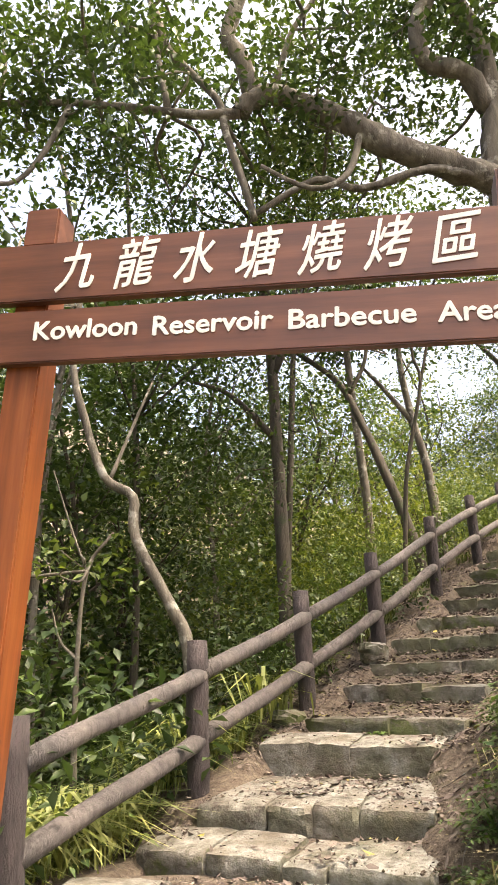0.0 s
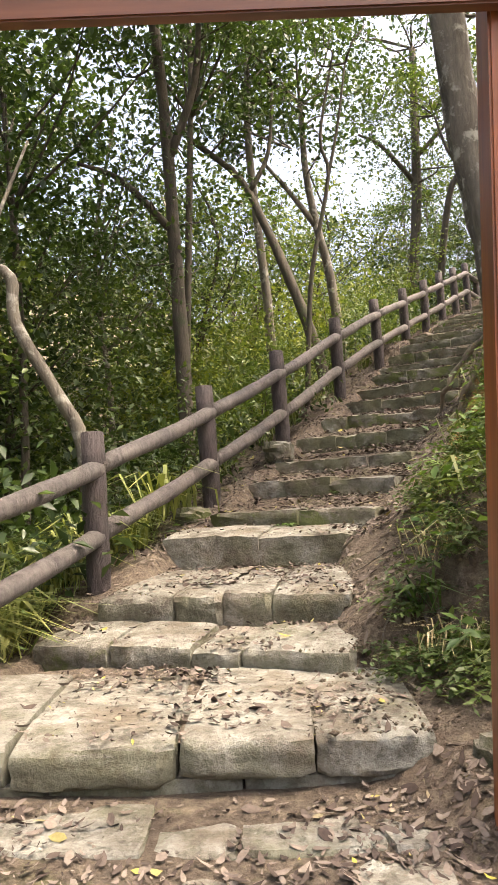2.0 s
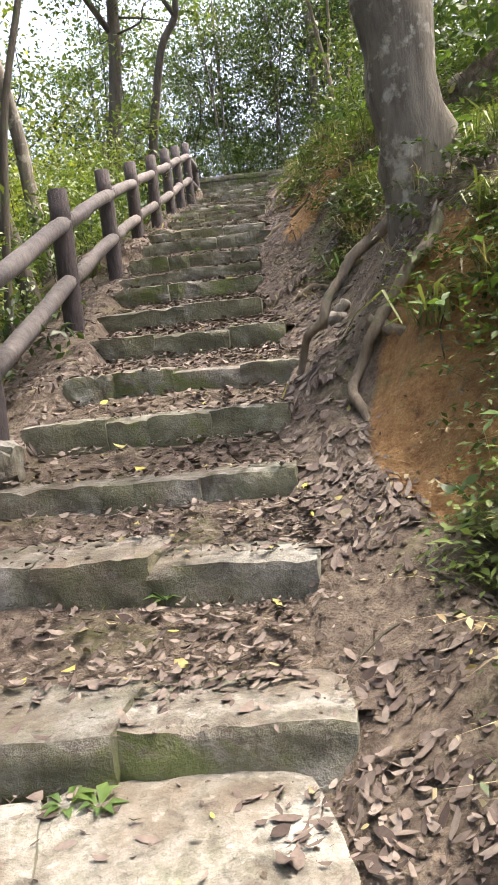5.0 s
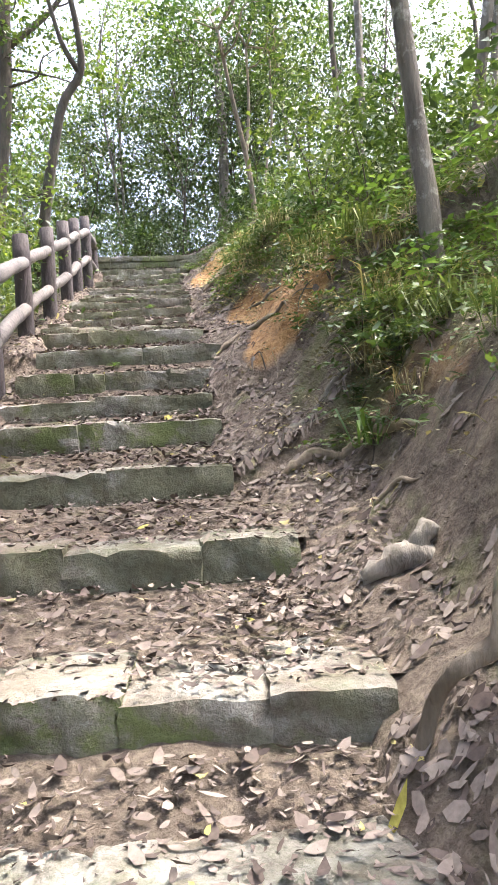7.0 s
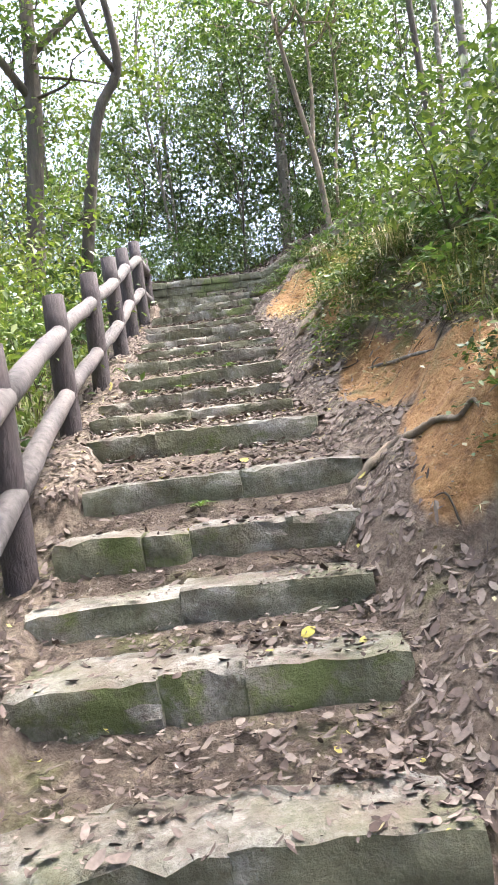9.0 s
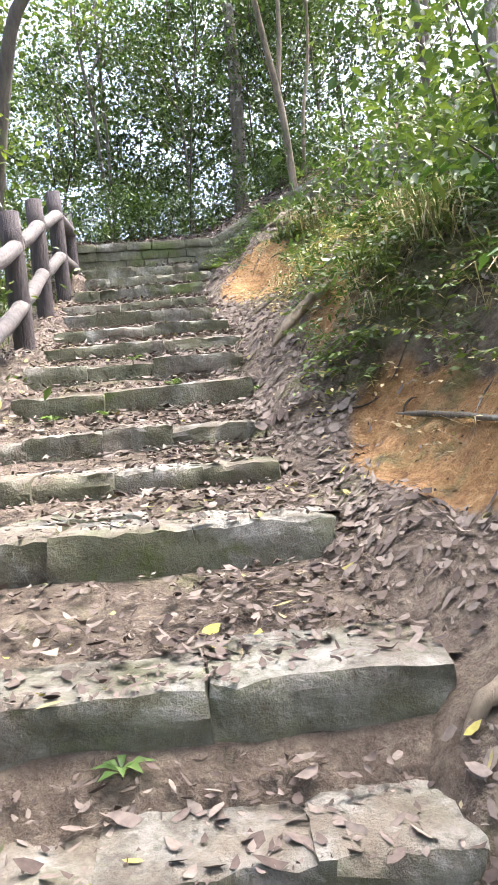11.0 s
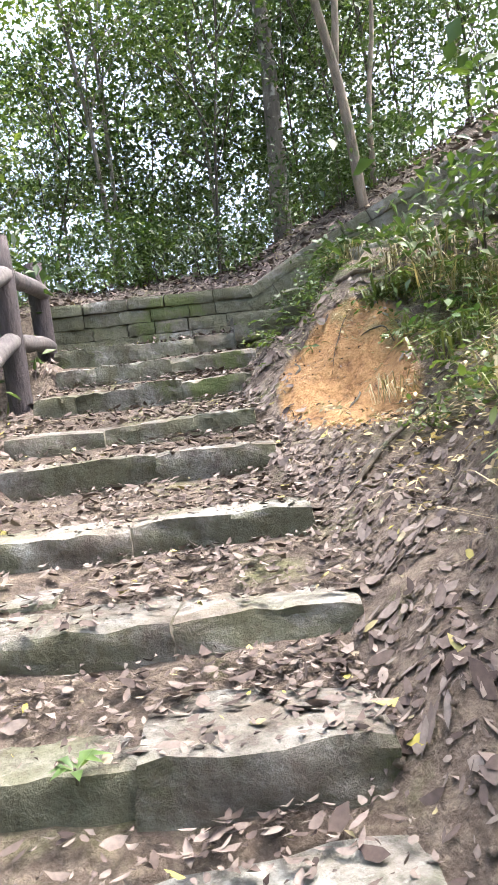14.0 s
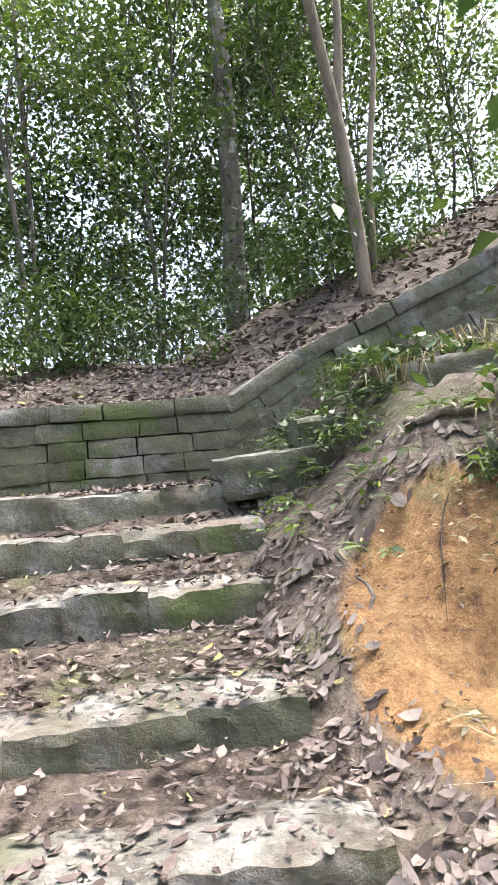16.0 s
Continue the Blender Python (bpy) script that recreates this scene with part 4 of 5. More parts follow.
own_tree("straight grey forest tree", [([(2.1, 13.0, 2.6), (2.04, 13.0, 4.6), (1.93, 13.0, 6.0), (1.85, 13.0, 7.5), (1.9, 13.0, 9.0)], 0.09, 0.05)], BARK_PALE, [((1.9, 13, 8.6), 1.7, 1.3, 36, 90, 0.12, LEAF)])
own_tree("pale grey forest tree with forked limbs", [
    ([(3.6, 14.0, 3.2), (3.4, 14.0, 5.2), (3.2, 14.0, 6.2), (3.05, 14.0, 7.2), (3.0, 14.0, 8.6)], 0.10, 0.05), ([(3.2, 14.0, 6.2), (2.7, 14.0, 6.9), (2.2, 14.0, 7.5)], 0.06, 0.03)], BARK_PALE, [((2.6, 14, 9.0), 1.7, 1.2, 32, 90, 0.12, LEAF)])
own_tree("thin dark forked tree beside the railing", [
    ([(2.15, 10.8, 2.3), (2.24, 10.8, 3.49), (2.34, 10.8, 4.4), (2.64, 10.8, 5.72), (2.55, 10.8, 6.26), (2.75, 10.8, 7.3)], 0.04, 0.018), ([(2.62, 10.8, 5.65), (2.8, 10.8, 6.4), (2.98, 10.8, 7.4)], 0.026, 0.014)], BARK, [((2.8, 10.8, 7.9), 0.7, 0.5, 8, 60, 0.09, LEAF)])
own_tree("tall dark tree with spreading limbs", [
    ([(6.6, 19.3, 4.5), (6.9, 19.2, 7.0), (7.05, 19.0, 9.0), (7.14, 19.0, 11.0), (7.2, 19.0, 13.0)], 0.16, 0.09), ([(7.05, 19, 9.3), (6.2, 19, 10.3), (5.6, 19, 10.6)], 0.07, 0.03), ([(7.1, 19, 10), (8.0, 18.8, 11), (8.6, 18.6, 12.2)], 0.07, 0.03)], BARK, [((6.9, 19, 12.5), 2.4, 1.8, 50, 80, 0.12, LEAF), ((5.9, 19, 10.3), 0.9, 0.6, 9, 60, 0.11, LEAF), ((7.6, 18.8, 9.6), 1.2, 0.9, 16, 70, 0.11, LEAF_BRIGHT)])
own_tree("dark twisting tree beside the head of the stairs", [
    ([(6.9, 18.0, 4.6), (7.0, 17.7, 6.4), (7.16, 17.25, 8.2), (7.38, 16.95, 8.8), (7.3, 16.8, 9.3), (7.05, 16.7, 10.2)], 0.10, 0.04), ([(7.38, 16.95, 8.8), (7.05, 16.9, 9.2), (6.8, 16.9, 10.0)], 0.05, 0.025)], BARK, [((6.8, 17.3, 10.8), 1.3, 0.8, 18, 90, 0.11, LEAF_BRIGHT), ((6.7, 17.8, 7.0), 0.7, 0.6, 8, 60, 0.10, LEAF_BRIGHT)])
own_tree("pale straight tree above the wall", [
    ([(11.05, 16.99, 6.6), (10.98, 16.99, 7.3), (10.87, 16.99, 8.14), (10.62, 16.99, 9.1), (10.3, 17.0, 10.5)], 0.058, 0.035), ([(10.85, 17.0, 8.3), (10.98, 17.0, 9.2), (11.0, 17.0, 10.4)], 0.04, 0.02)], BARK_ROOT, [((10.6, 17, 10.9), 1.5, 1.0, 22, 80, 0.10, LEAF)])
own_tree("slim pale tree above the wall", [([(11.42, 17.2, 6.7), (11.46, 17.2, 7.4), (11.53, 17.2, 8.2), (11.75, 17.2, 9.2), (11.8, 17.2, 10.6)], 0.036, 0.02)], BARK_ROOT, [((11.8, 17.2, 10.8), 0.9, 0.8, 12, 80, 0.10, LEAF_BRIGHT)])
own_tree("thick pale trunk behind the crest", [([(12.7, 20, 5.8), (12.76, 20, 8.2), (12.85, 20, 9.9), (12.8, 20, 12.0)], 0.16, 0.09)], BARK_PALE, [((12.8, 20, 12), 2.0, 1.4, 34, 80, 0.12, LEAF)])
own_tree("pale leaning tree on the clay bank", [([(5.05, 9.0, 3.3), (5.0, 9.0, 3.9), (4.98, 9.05, 4.6), (4.85, 9.05, 5.6), (4.75, 9.1, 7.4)], 0.07, 0.045)], BARK_PALE, [((4.8, 9.1, 7.8), 1.3, 0.9, 22, 80, 0.10, LEAF)])

# ---------------------------------------------------------------- forest
tree_kinds = [
    tree_kind(11, 6.5, 0.075, BARK, 3.2, 1.5, 1.5, 46, 30, 0.11, LEAF),
    tree_kind(12, 7.5, 0.09, BARK_PALE, 3.8, 1.8, 1.7, 52, 30, 0.11, LEAF),
    tree_kind(13, 5.2, 0.05, BARK, 1.6, 1.2, 1.7, 40, 30, 0.11, LEAF),
    tree_kind(14, 6.0, 0.06, BARK, 2.4, 1.4, 1.7, 44, 30, 0.10, LEAF_BRIGHT),
]
tall_kinds = [tree_kind(15, 11.0, 0.085, BARK, 4.6, 2.2, 2.4, 34, 58, 0.11, LEAF), tree_kind(16, 10.0, 0.07, BARK_PALE, 4.2, 2.0, 2.2, 32, 58, 0.11, LEAF)]
g = np.random.default_rng(21)
spots = []
for s in np.arange(-4.0, 9.0, 2.3):
    spots.append(along_stairs(s + g.uniform(-0.7, 0.7), -3.4 + g.uniform(-0.8, 0.5)))
    spots.append(along_stairs(s + g.uniform(-0.7, 0.7), -6.6 + g.uniform(-0.8, 0.7)))
# bank trees, their row set so the crowns screen the stairs from the sun
for s in np.arange(-2.0, 20.0, 3.0):
    spots.append(along_stairs(s + g.uniform(-0.5, 0.5), 4.5 + g.uniform(-0.3, 0.6)))
# four more crowns, added to shade the upper stairs
spots += [along_stairs(s, 3.1 + 0.4 * (k % 2)) for k, s in enumerate((8.2, 11.2, 13.6, 16.2))]
# unseen trees added around and behind the start to shade the forecourt
spots += [(3.6, -2.2), (4.4, 0.6), (-3.8, -2.0), (0.4, -6.5)]
scatter(tall_kinds, spots, g, 0.8, 1.1)
spots = []
for s in np.arange(-3.0, 9.0, 2.2):
    spots.append(along_stairs(s + g.uniform(-0.7, 0.7), -4.8 + g.uniform(-0.8, 0.7)))
for s in np.arange(9.5, 24.0, 2.8):
    for u in (-7.5, -10.5):
        spots.append(along_stairs(s + g.uniform(-0.7, 0.7), u + g.uniform(-0.8, 0.7)))
for s in np.arange(0.0, 22.0, 2.8):
    spots.append(along_stairs(s + g.uniform(-0.7, 0.7), 6.4 + g.uniform(-0.6, 0.9)))
scatter(tree_kinds, spots, g, 0.85, 1.25)
crest_kinds = [tree_kind(17, 6.5, 0.04, BARK, 2.2, 1.3, 2.0, 34, 72, 0.085, LEAF), tree_kind(18, 5.6, 0.03, BARK, 1.5, 1.1, 1.9, 30, 72, 0.08, LEAF), tree_kind(19, 7.4, 0.045, BARK_PALE, 3.0, 1.4, 2.0, 34, 72, 0.085, LEAF_BRIGHT)]
spots = [along_stairs(s + g.uniform(-0.6, 0.6), u + g.uniform(-0.5, 0.5)) for s in (20.6, 22.0, 23.8) for u in np.arange(-3.5, 6, 1.5)]
scatter(crest_kinds, spots, g, 0.85, 1.25)

shrub_kinds = [
    shrub_kind(31, 0.55, 0.55, 24, 24, 0.105, LEAF, "dense dark green broadleaf shrub"),
    shrub_kind(32, 0.7, 0.75, 28, 24, 0.12, LEAF, "dense dark green broadleaf shrub"),
    shrub_kind(33, 0.5, 0.7, 26, 28, 0.08, LEAF_BRIGHT, "light green leafy shrub"),
]
g = np.random.default_rng(22)
spots = []
for s in np.arange(-3.0, 20.0, 1.0):
    for u in (-1.6, -2.4) if s < 9 else (-1.6,):
        spots.append(along_stairs(s + g.uniform(-0.3, 0.3), u + g.uniform(-0.25, 0.15)))
    for u in (2.1, 2.9):
        if s < 16.0 and (u > 2.5 or s > 9.5):
            spots.append(along_stairs(s + g.uniform(-0.3, 0.3), u + g.uniform(-0.15, 0.3)))
scatter(shrub_kinds, spots, g, 0.6, 1.1)

bright_kinds = [shrub_kind(34, 0.9, 1.0, 40, 32, 0.09, LEAF_SUN_TINTED, "leafy bush coloured yellow-green as if sunlit")]
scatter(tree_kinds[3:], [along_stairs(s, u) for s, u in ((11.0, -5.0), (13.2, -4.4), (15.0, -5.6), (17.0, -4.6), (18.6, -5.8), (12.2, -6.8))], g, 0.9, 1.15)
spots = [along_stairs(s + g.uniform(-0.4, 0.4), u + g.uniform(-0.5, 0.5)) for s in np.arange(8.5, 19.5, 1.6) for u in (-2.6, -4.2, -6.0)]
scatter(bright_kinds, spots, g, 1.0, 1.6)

plant_kinds = [shrub_kind(35, 0.2, 0.12, 12, 10, 0.065, LEAF, "small broad-leaved plant on the clay bank", 0.5), shrub_kind(36, 0.16, 0.12, 12, 10, 0.05, LEAF_BRIGHT, "small fresh green seedling on the clay bank", 0.5)]
spots = [along_stairs(s + g.uniform(-0.2, 0.2), 1.2 + g.uniform(-0.05, 0.8)) for s in np.arange(0.2, 13.5, 0.4)]
spots += [along_stairs(s, u) for s, u in ((2.0, 1.3), (2.3, 1.4), (2.6, 1.32), (2.9, 1.45), (3.3, 1.35), (7.2, 1.3), (7.6, 1.4))]
scatter(plant_kinds, spots, g, 0.5, 1.0)

tufts = [tuft_kind(41, 60, 0.42, 0.008, LEAF_TUFT, "tuft of long arching grass"), tuft_kind(42, 46, 0.3, 0.011, LEAF_TUFT, "tuft of broad green grass")]
g = np.random.default_rng(23)
spots = []
for s in np.arange(0.0, 17.0, 0.42):
    spots.append(along_stairs(s, -1.25 + g.uniform(-0.25, 0.15)))
    if s < 4.5:
        spots.append(along_stairs(s + 0.2, -1.5 + g.uniform(-0.25, 0.15)))
    if g.random() < 0.95:
        spots.append(along_stairs(s, 1.75 + g.uniform(-0.25, 0.35)))
    if g.random() < 0.55:
        spots.append(along_stairs(s, 1.35 + g.uniform(-0.1, 0.3)))
scatter(tufts, spots, g, 0.45, 0.85)

scatter([tuft_kind(45, 26, 0.42, 0.016, LEAF_FRESH, "strap-leaved green plant at the foot of the bank")], [(1.26, 4.14), (6.9, 13.0), (4.1, 8.75)], g, 0.5, 0.65)
spots = []
for k in range(58):
    t, off = g.uniform(0, 1), g.uniform(0.16, 0.75)
    spots.append((-1.35 + 1.75 * t - 0.86 * off, 3.9 + 3.0 * t + 0.5 * off))
scatter([tuft_kind(44, 70, 0.5, 0.011, LEAF_GRASS, "clump of yellow-green bamboo grass below the railing")], spots, g, 0.8, 1.3)

dry = [tuft_kind(43, 50, 0.4, 0.006, STRAW, "tuft of dry straw-coloured grass on the bank")]
spots = [along_stairs(s + g.uniform(-0.2, 0.2), 1.25 + g.uniform(0.0, 0.9)) for s in np.arange(0.6, 16.0, 0.26)]
scatter(dry, spots, g, 0.4, 0.85)

# ---------------------------------------------------------------- creepers and ferns that cover the bank


def bank_cover(name, label, stretches, length, size, per, mt, seed, rise=0.8):
    """Arching leafy stems rooted on the bank, leaning out over the stairs. stretches: from, to, inner, outer, stems."""
    gen = np.random.default_rng(seed)
    verts, faces, k = [], [], 0
    for s0, s1, u0, u1, stems in stretches:
        ss, uu = gen.uniform(s0, s1, stems), gen.uniform(u0, u1, stems)
        # patches rather than an even carpet
        keep = np.sin(ss * 4.3 + uu * 3.1 + seed) + np.sin(ss * 9.7 - uu * 5.3) + gen.normal(0, 0.7, stems) > -1.1
        ss, uu = ss[keep], uu[keep]
        at = np.array([along_stairs(a, b) for a, b in zip(ss, uu)])
        inward = np.array([along_stairs(a, b - 0.1) for a, b in zip(ss, uu)]) - at
        turn = np.arctan2(inward[:, 1], inward[:, 0]) + gen.normal(0, 1.0, len(at))
        out = np.stack([np.cos(turn), np.sin(turn), 0 * turn], 1)
        ln = (length * gen.uniform(0.45, 1.25, len(at)))[:, None]
        root = np.column_stack([at, land(at[:, 0], at[:, 1]) - 0.01])
        side = np.stack([-out[:, 1], out[:, 0], 0 * turn], 1)
        up = np.array([0, 0, 1.0])

        def stem(t):
            return root + out * ln * t + up * ln * (rise * t - 0.85 * rise * t * t)

        # the stem itself, a thin folded strip
        w = side * 0.0022
        mid, tip = stem(0.5), stem(0.95)
        v = np.stack([root - w, root + w, mid + w, mid - w, tip], 1).reshape(-1, 3)
        i = np.arange(len(at))[:, None] * 5
        verts.append(v)
        faces.append(np.concatenate([i + [0, 1, 2], i + [0, 2, 3], i + [3, 2, 4]], 1).reshape(-1, 3) + k)
        k += len(v)
        for j in range(per):
            t = 0.25 + 0.75 * (j + gen.uniform(0, 0.6)) / per
            base = stem(t)
            a = gen.normal(0.5, 0.3, len(at))[:, None]
            d = side * (1 if j % 2 else -1) + out * a + up * gen.normal(0.05, 0.35, len(at))[:, None]
            d /= np.linalg.norm(d, axis=1)[:, None]
            wide = np.cross(d, up + gen.normal(0, 0.35, (len(at), 3)))
            wide /= np.linalg.norm(wide, axis=1)[:, None] + 1e-9
            lf = (size * gen.uniform(0.6, 1.3, len(at)) * (1.1 - 0.4 * t))[:, None]
            v = np.stack([base, base + d * lf * 0.45 + wide * lf * 0.22, base + d * lf - up * lf * 0.15, base + d * lf * 0.45 - wide * lf * 0.22], 1).reshape(-1, 3)
            i = np.arange(len(at))[:, None] * 4
            verts.append(v)
            faces.append(np.concatenate([i + [0, 1, 2], i + [0, 2, 3]], 1).reshape(-1, 3) + k)
            k += len(v)
    tagged(new(name, fast_mesh(name, np.concatenate(verts), np.concatenate(faces), mt)), label, "undergrowth", kind="stuff")


bank_cover("bank_ferns", "green ferns and creepers growing on the bank", [(0.3, 3.7, 1.1, 2.2, 1750), (3.6, 4.8, 1.3, 2.4, 330), (4.3, 6.0, 1.35, 1.75, 170), (4.4, 7.5, 1.6, 2.8, 560), (6.2, 8.4, 1.2, 1.7, 170), (7.4, 15.0, 1.42, 2.7, 1900), (10.8, 11.9, 1.05, 1.5, 200), (15.4, 16.8, 1.1, 2.0, 260), (15.1, 15.9, 0.82, 1.2, 70)], 0.27, 0.055, 8, LEAF_FERN, 51)
bank_cover("bank_creepers", "broad-leaved green creepers hanging over the top of the bank", [(0.8, 4.2, 1.25, 2.6, 230), (5.5, 15.0, 1.7, 3.0, 520), (-0.5, 4.5, -3.0, -1.7, 320)], 0.42, 0.095, 7, LEAF_FRESH, 52, 1.2)
bank_cover("bank_straw", "dry brown stems and withered leaves hanging on the bank", [(0.6, 4.4, 1.05, 2.2, 330), (5.0, 15.0, 1.15, 2.4, 900), (6.4, 8.6, 1.0, 1.6, 160), (10.6, 14.2, 0.98, 1.7, 420)], 0.32, 0.04, 4, STRAW, 53, 0.5)

# low growth behind the head wall
spots = []
for k in range(12):
    a, b = (WALL[0], WALL[1]) if k % 2 else (WALL[1], WALL[3])
    t, off = g.uniform(-0.1, 1.1), g.uniform(1.5, 2.6)
    ux, uy = (0.528, 0.849) if k % 2 else (0.718, 0.696)
    spots.append((a[0] + (b[0] - a[0]) * t + ux * off, a[1] + (b[1] - a[1]) * t + uy * off))
scatter(shrub_kinds[:2], spots, g, 0.4, 0.75)
# growth about the turning steps
scatter(plant_kinds, [(8.95, 15.72), (9.25, 15.72), (9.2, 16.2), (9.75, 15.5)], g, 0.7, 1.1)

# thicket behind the crest
spots = [along_stairs(s + g.uniform(-0.3, 0.3), u + g.uniform(-0.3, 0.3)) for s in (20.7, 21.9) for u in np.arange(-4.2, 5.5, 1.1)]
scatter([shrub_kind(37, 0.6, 1.1, 26, 46, 0.07, LEAF, "tall leafy thicket shrub behind the crest")], spots, g, 0.8, 1.3)

# woods farther off: clumps of leaves over the falling ground
g = np.random.default_rng(24)


def woods(name, label, centres, high, per, size, mt=None, tight=0.34, low=0.3):
    """Sprays of leaves: each a flattened clump with its own size, so that gaps stay between them."""
    c = np.array(centres)
    pts = np.column_stack([c, land(c[:, 0], c[:, 1]) + g.uniform(low, high, len(c))])
    wide = np.repeat(tight * g.uniform(0.55, 1.5, len(c)), per)[:, None]
    pts = np.repeat(pts, per, 0) + g.normal(0, 1, (len(c) * per, 3)) * [1.0, 1.0, 0.5] * wide
    v, f = leaf_data(pts, size, g, 0.5, 0.62)
    tagged(new(name, fast_mesh(name, v, f, mt or LEAF)), label, "woods", kind="stuff")


woods("valley_woods", "dense dark green woods on the falling slope", [along_stairs(g.uniform(-8, 8.5), g.uniform(-12, -5)) for k in range(720)], 8.5, 48, 0.21, None, 0.5)
woods("valley_thicket", "lower woods on the falling slope, coloured light green as if sunlit", [along_stairs(g.uniform(8.5, 26), g.uniform(-14, -6.5)) for k in range(380)], 3.4, 50, 0.15, LEAF_SUN_TINTED, 0.4)
def grove(count, s0, s1, u0, u1, clumps, loose):
    """Clump places gathered round the stems of count trees."""
    stems = np.column_stack([g.uniform(s0, s1, count), g.uniform(u0, u1, count)])
    pick = stems[g.integers(count, size=clumps)] + g.normal(0, loose, (clumps, 2))
    return [along_stairs(a, b) for a, b in pick]


woods("crest_woods", "dark green woods behind the crest", grove(22, 21.8, 26.0, -8, 3.0, 360, 0.5), 7.5, 130, 0.085, None, 0.27, 1.3)
woods("crest_sunny_woods", "fresh green woods behind the crest", grove(14, 22.0, 26.5, -1.0, 9, 230, 0.5), 8.5, 130, 0.085, LEAF_FERN, 0.27, 1.8)
woods("crest_back_woods", "dark green woods beyond the crest", grove(40, 26.5, 33, -13, 13, 520, 0.7), 10.0, 46, 0.2, None, 0.38)
woods("sunny_bushes", "bushes beyond the railing coloured yellow-green as if sunlit", [along_stairs(g.uniform(8.5, 20), g.uniform(-8.0, -3.0)) for k in range(230)], 4.8, 60, 0.1, LEAF_SUN_TINTED, 0.32)
woods("middle_woods", "leafy woods beyond the railing", [along_stairs(g.uniform(8, 13), g.uniform(-9, -5)) for k in range(240)], 6.5, 60, 0.105)
woods("slope_thicket", "dark leafy thicket below the railing", [along_stairs(g.uniform(-2.5, 8.0), g.uniform(-6.5, -3.4)) for k in range(460)], 6.5, 52, 0.105, None, 0.38)
woods("slope_sunny_leaves", "light green leafy sprays below the railing", [along_stairs(g.uniform(-2.0, 9.0), g.uniform(-6.0, -2.6)) for k in range(150)], 4.0, 50, 0.08, LEAF_BRIGHT, 0.26)
woods("valley_undergrowth", "low green undergrowth on the falling slope", [along_stairs(g.uniform(-8, 10), g.uniform(-15, -3.2)) for k in range(500)], 1.3, 30, 0.17, None, 0.45)
woods("hill_undergrowth", "low green undergrowth on the hillside above the bank", [along_stairs(g.uniform(0.0, 19), g.uniform(3.2, 9.5)) for k in range(420)], 1.3, 28, 0.16, None, 0.45, 0.1)
far = [(4 + math.cos(t) * d, 9 + math.sin(t) * d) for t, d in zip(g.uniform(0, 6.283, 480), g.uniform(25, 44, 480))]
woods("far_woods", "distant green woods round the slope", far, 7.0, 26, 0.32, None, 0.7)

# ---------------------------------------------------------------- roots, branches and clods


def lying(name, label, category, pts, r0, r1, bark, group=""):
    """A root or branch that lies on the ground through the given places."""
    on = smooth_path([Vector((x, y, 0)) for x, y in pts], 3)
    wig = r0 * (0.2 if category == "branch" else 0.5)
    for k, p in enumerate(on):
        p.x += wig * math.sin(2.3 * k + p.y * 9)
        p.y += wig * math.sin(1.7 * k + p.x * 7)
        p.z = ground_at(p.x, p.y) + r0 * (0.3 + 0.3 * math.sin(1.3 * k)) - (2.0 * r0 if k in (0, len(on) - 1) else 0)
    if category == "branch":
        # a stiff stick bridges the hollows
        line = [on[0].lerp(on[-1], k / (len(on) - 1)).z + 2.0 * r0 for k in range(len(on))]
        lift = max(p.z - q for p, q in zip(on, line))
        for p, q in zip(on, line):
            p.z = q + 0.6 * max(0.0, lift)
    base = on[0].copy()
    path = smooth_path([p - base for p in on], 3)
    n = len(path)
    thin = [min(1.0, 0.2 + min(k, n - 1 - k) / 5) for k in range(n)]
    verts, faces = tube_data(path, np.linspace(r0, r1, n) * thin, 9 if r0 > 0.012 else 4, 0.55)
    ob = tagged(new(name, mesh_of(name, verts, faces, bark)), label, category, group)
    ob.location = base
    return ob


lying("tree_root", "hooked brown root on the orange clay", "root", [(4.63, 10.56), (4.80, 10.50), (4.86, 10.32), (4.8, 10.1), (4.76, 9.93)], 0.024, 0.01, BARK_ROOT, "bank roots")
lying("tree_root", "pale root climbing the bank", "root", [(3.95, 9.25), (4.15, 9.28), (4.33, 9.2), (4.42, 9.0), (4.55, 8.8)], 0.022, 0.014, BARK_PALE, "bank roots")
lying("tree_root", "mossy thick root crossing the bank", "root", [(3.87, 9.2), (4.02, 9.07), (4.15, 8.9), (4.12, 8.69), (3.98, 8.36)], 0.03, 0.026, BARK_ROOT, "bank roots")
lying("tree_root", "mossy log high on the bank", "root", [(4.9, 9.75), (4.85, 9.3), (4.7, 8.9), (4.6, 8.6)], 0.032, 0.024, BARK_PALE, "bank roots")
lying("tree_root", "thin pale root at the foot of the bank", "root", [(3.6, 8.58), (3.74, 8.56), (3.76, 8.38), (3.72, 8.2)], 0.018, 0.012, BARK_ROOT, "bank roots")
# hollow stump at the foot of the bank
stump = tagged(new("tree_stump"), "gnarled hollow pale stump at the foot of the bank", "stump")
stump.location = (3.36, 8.02, 2.06)
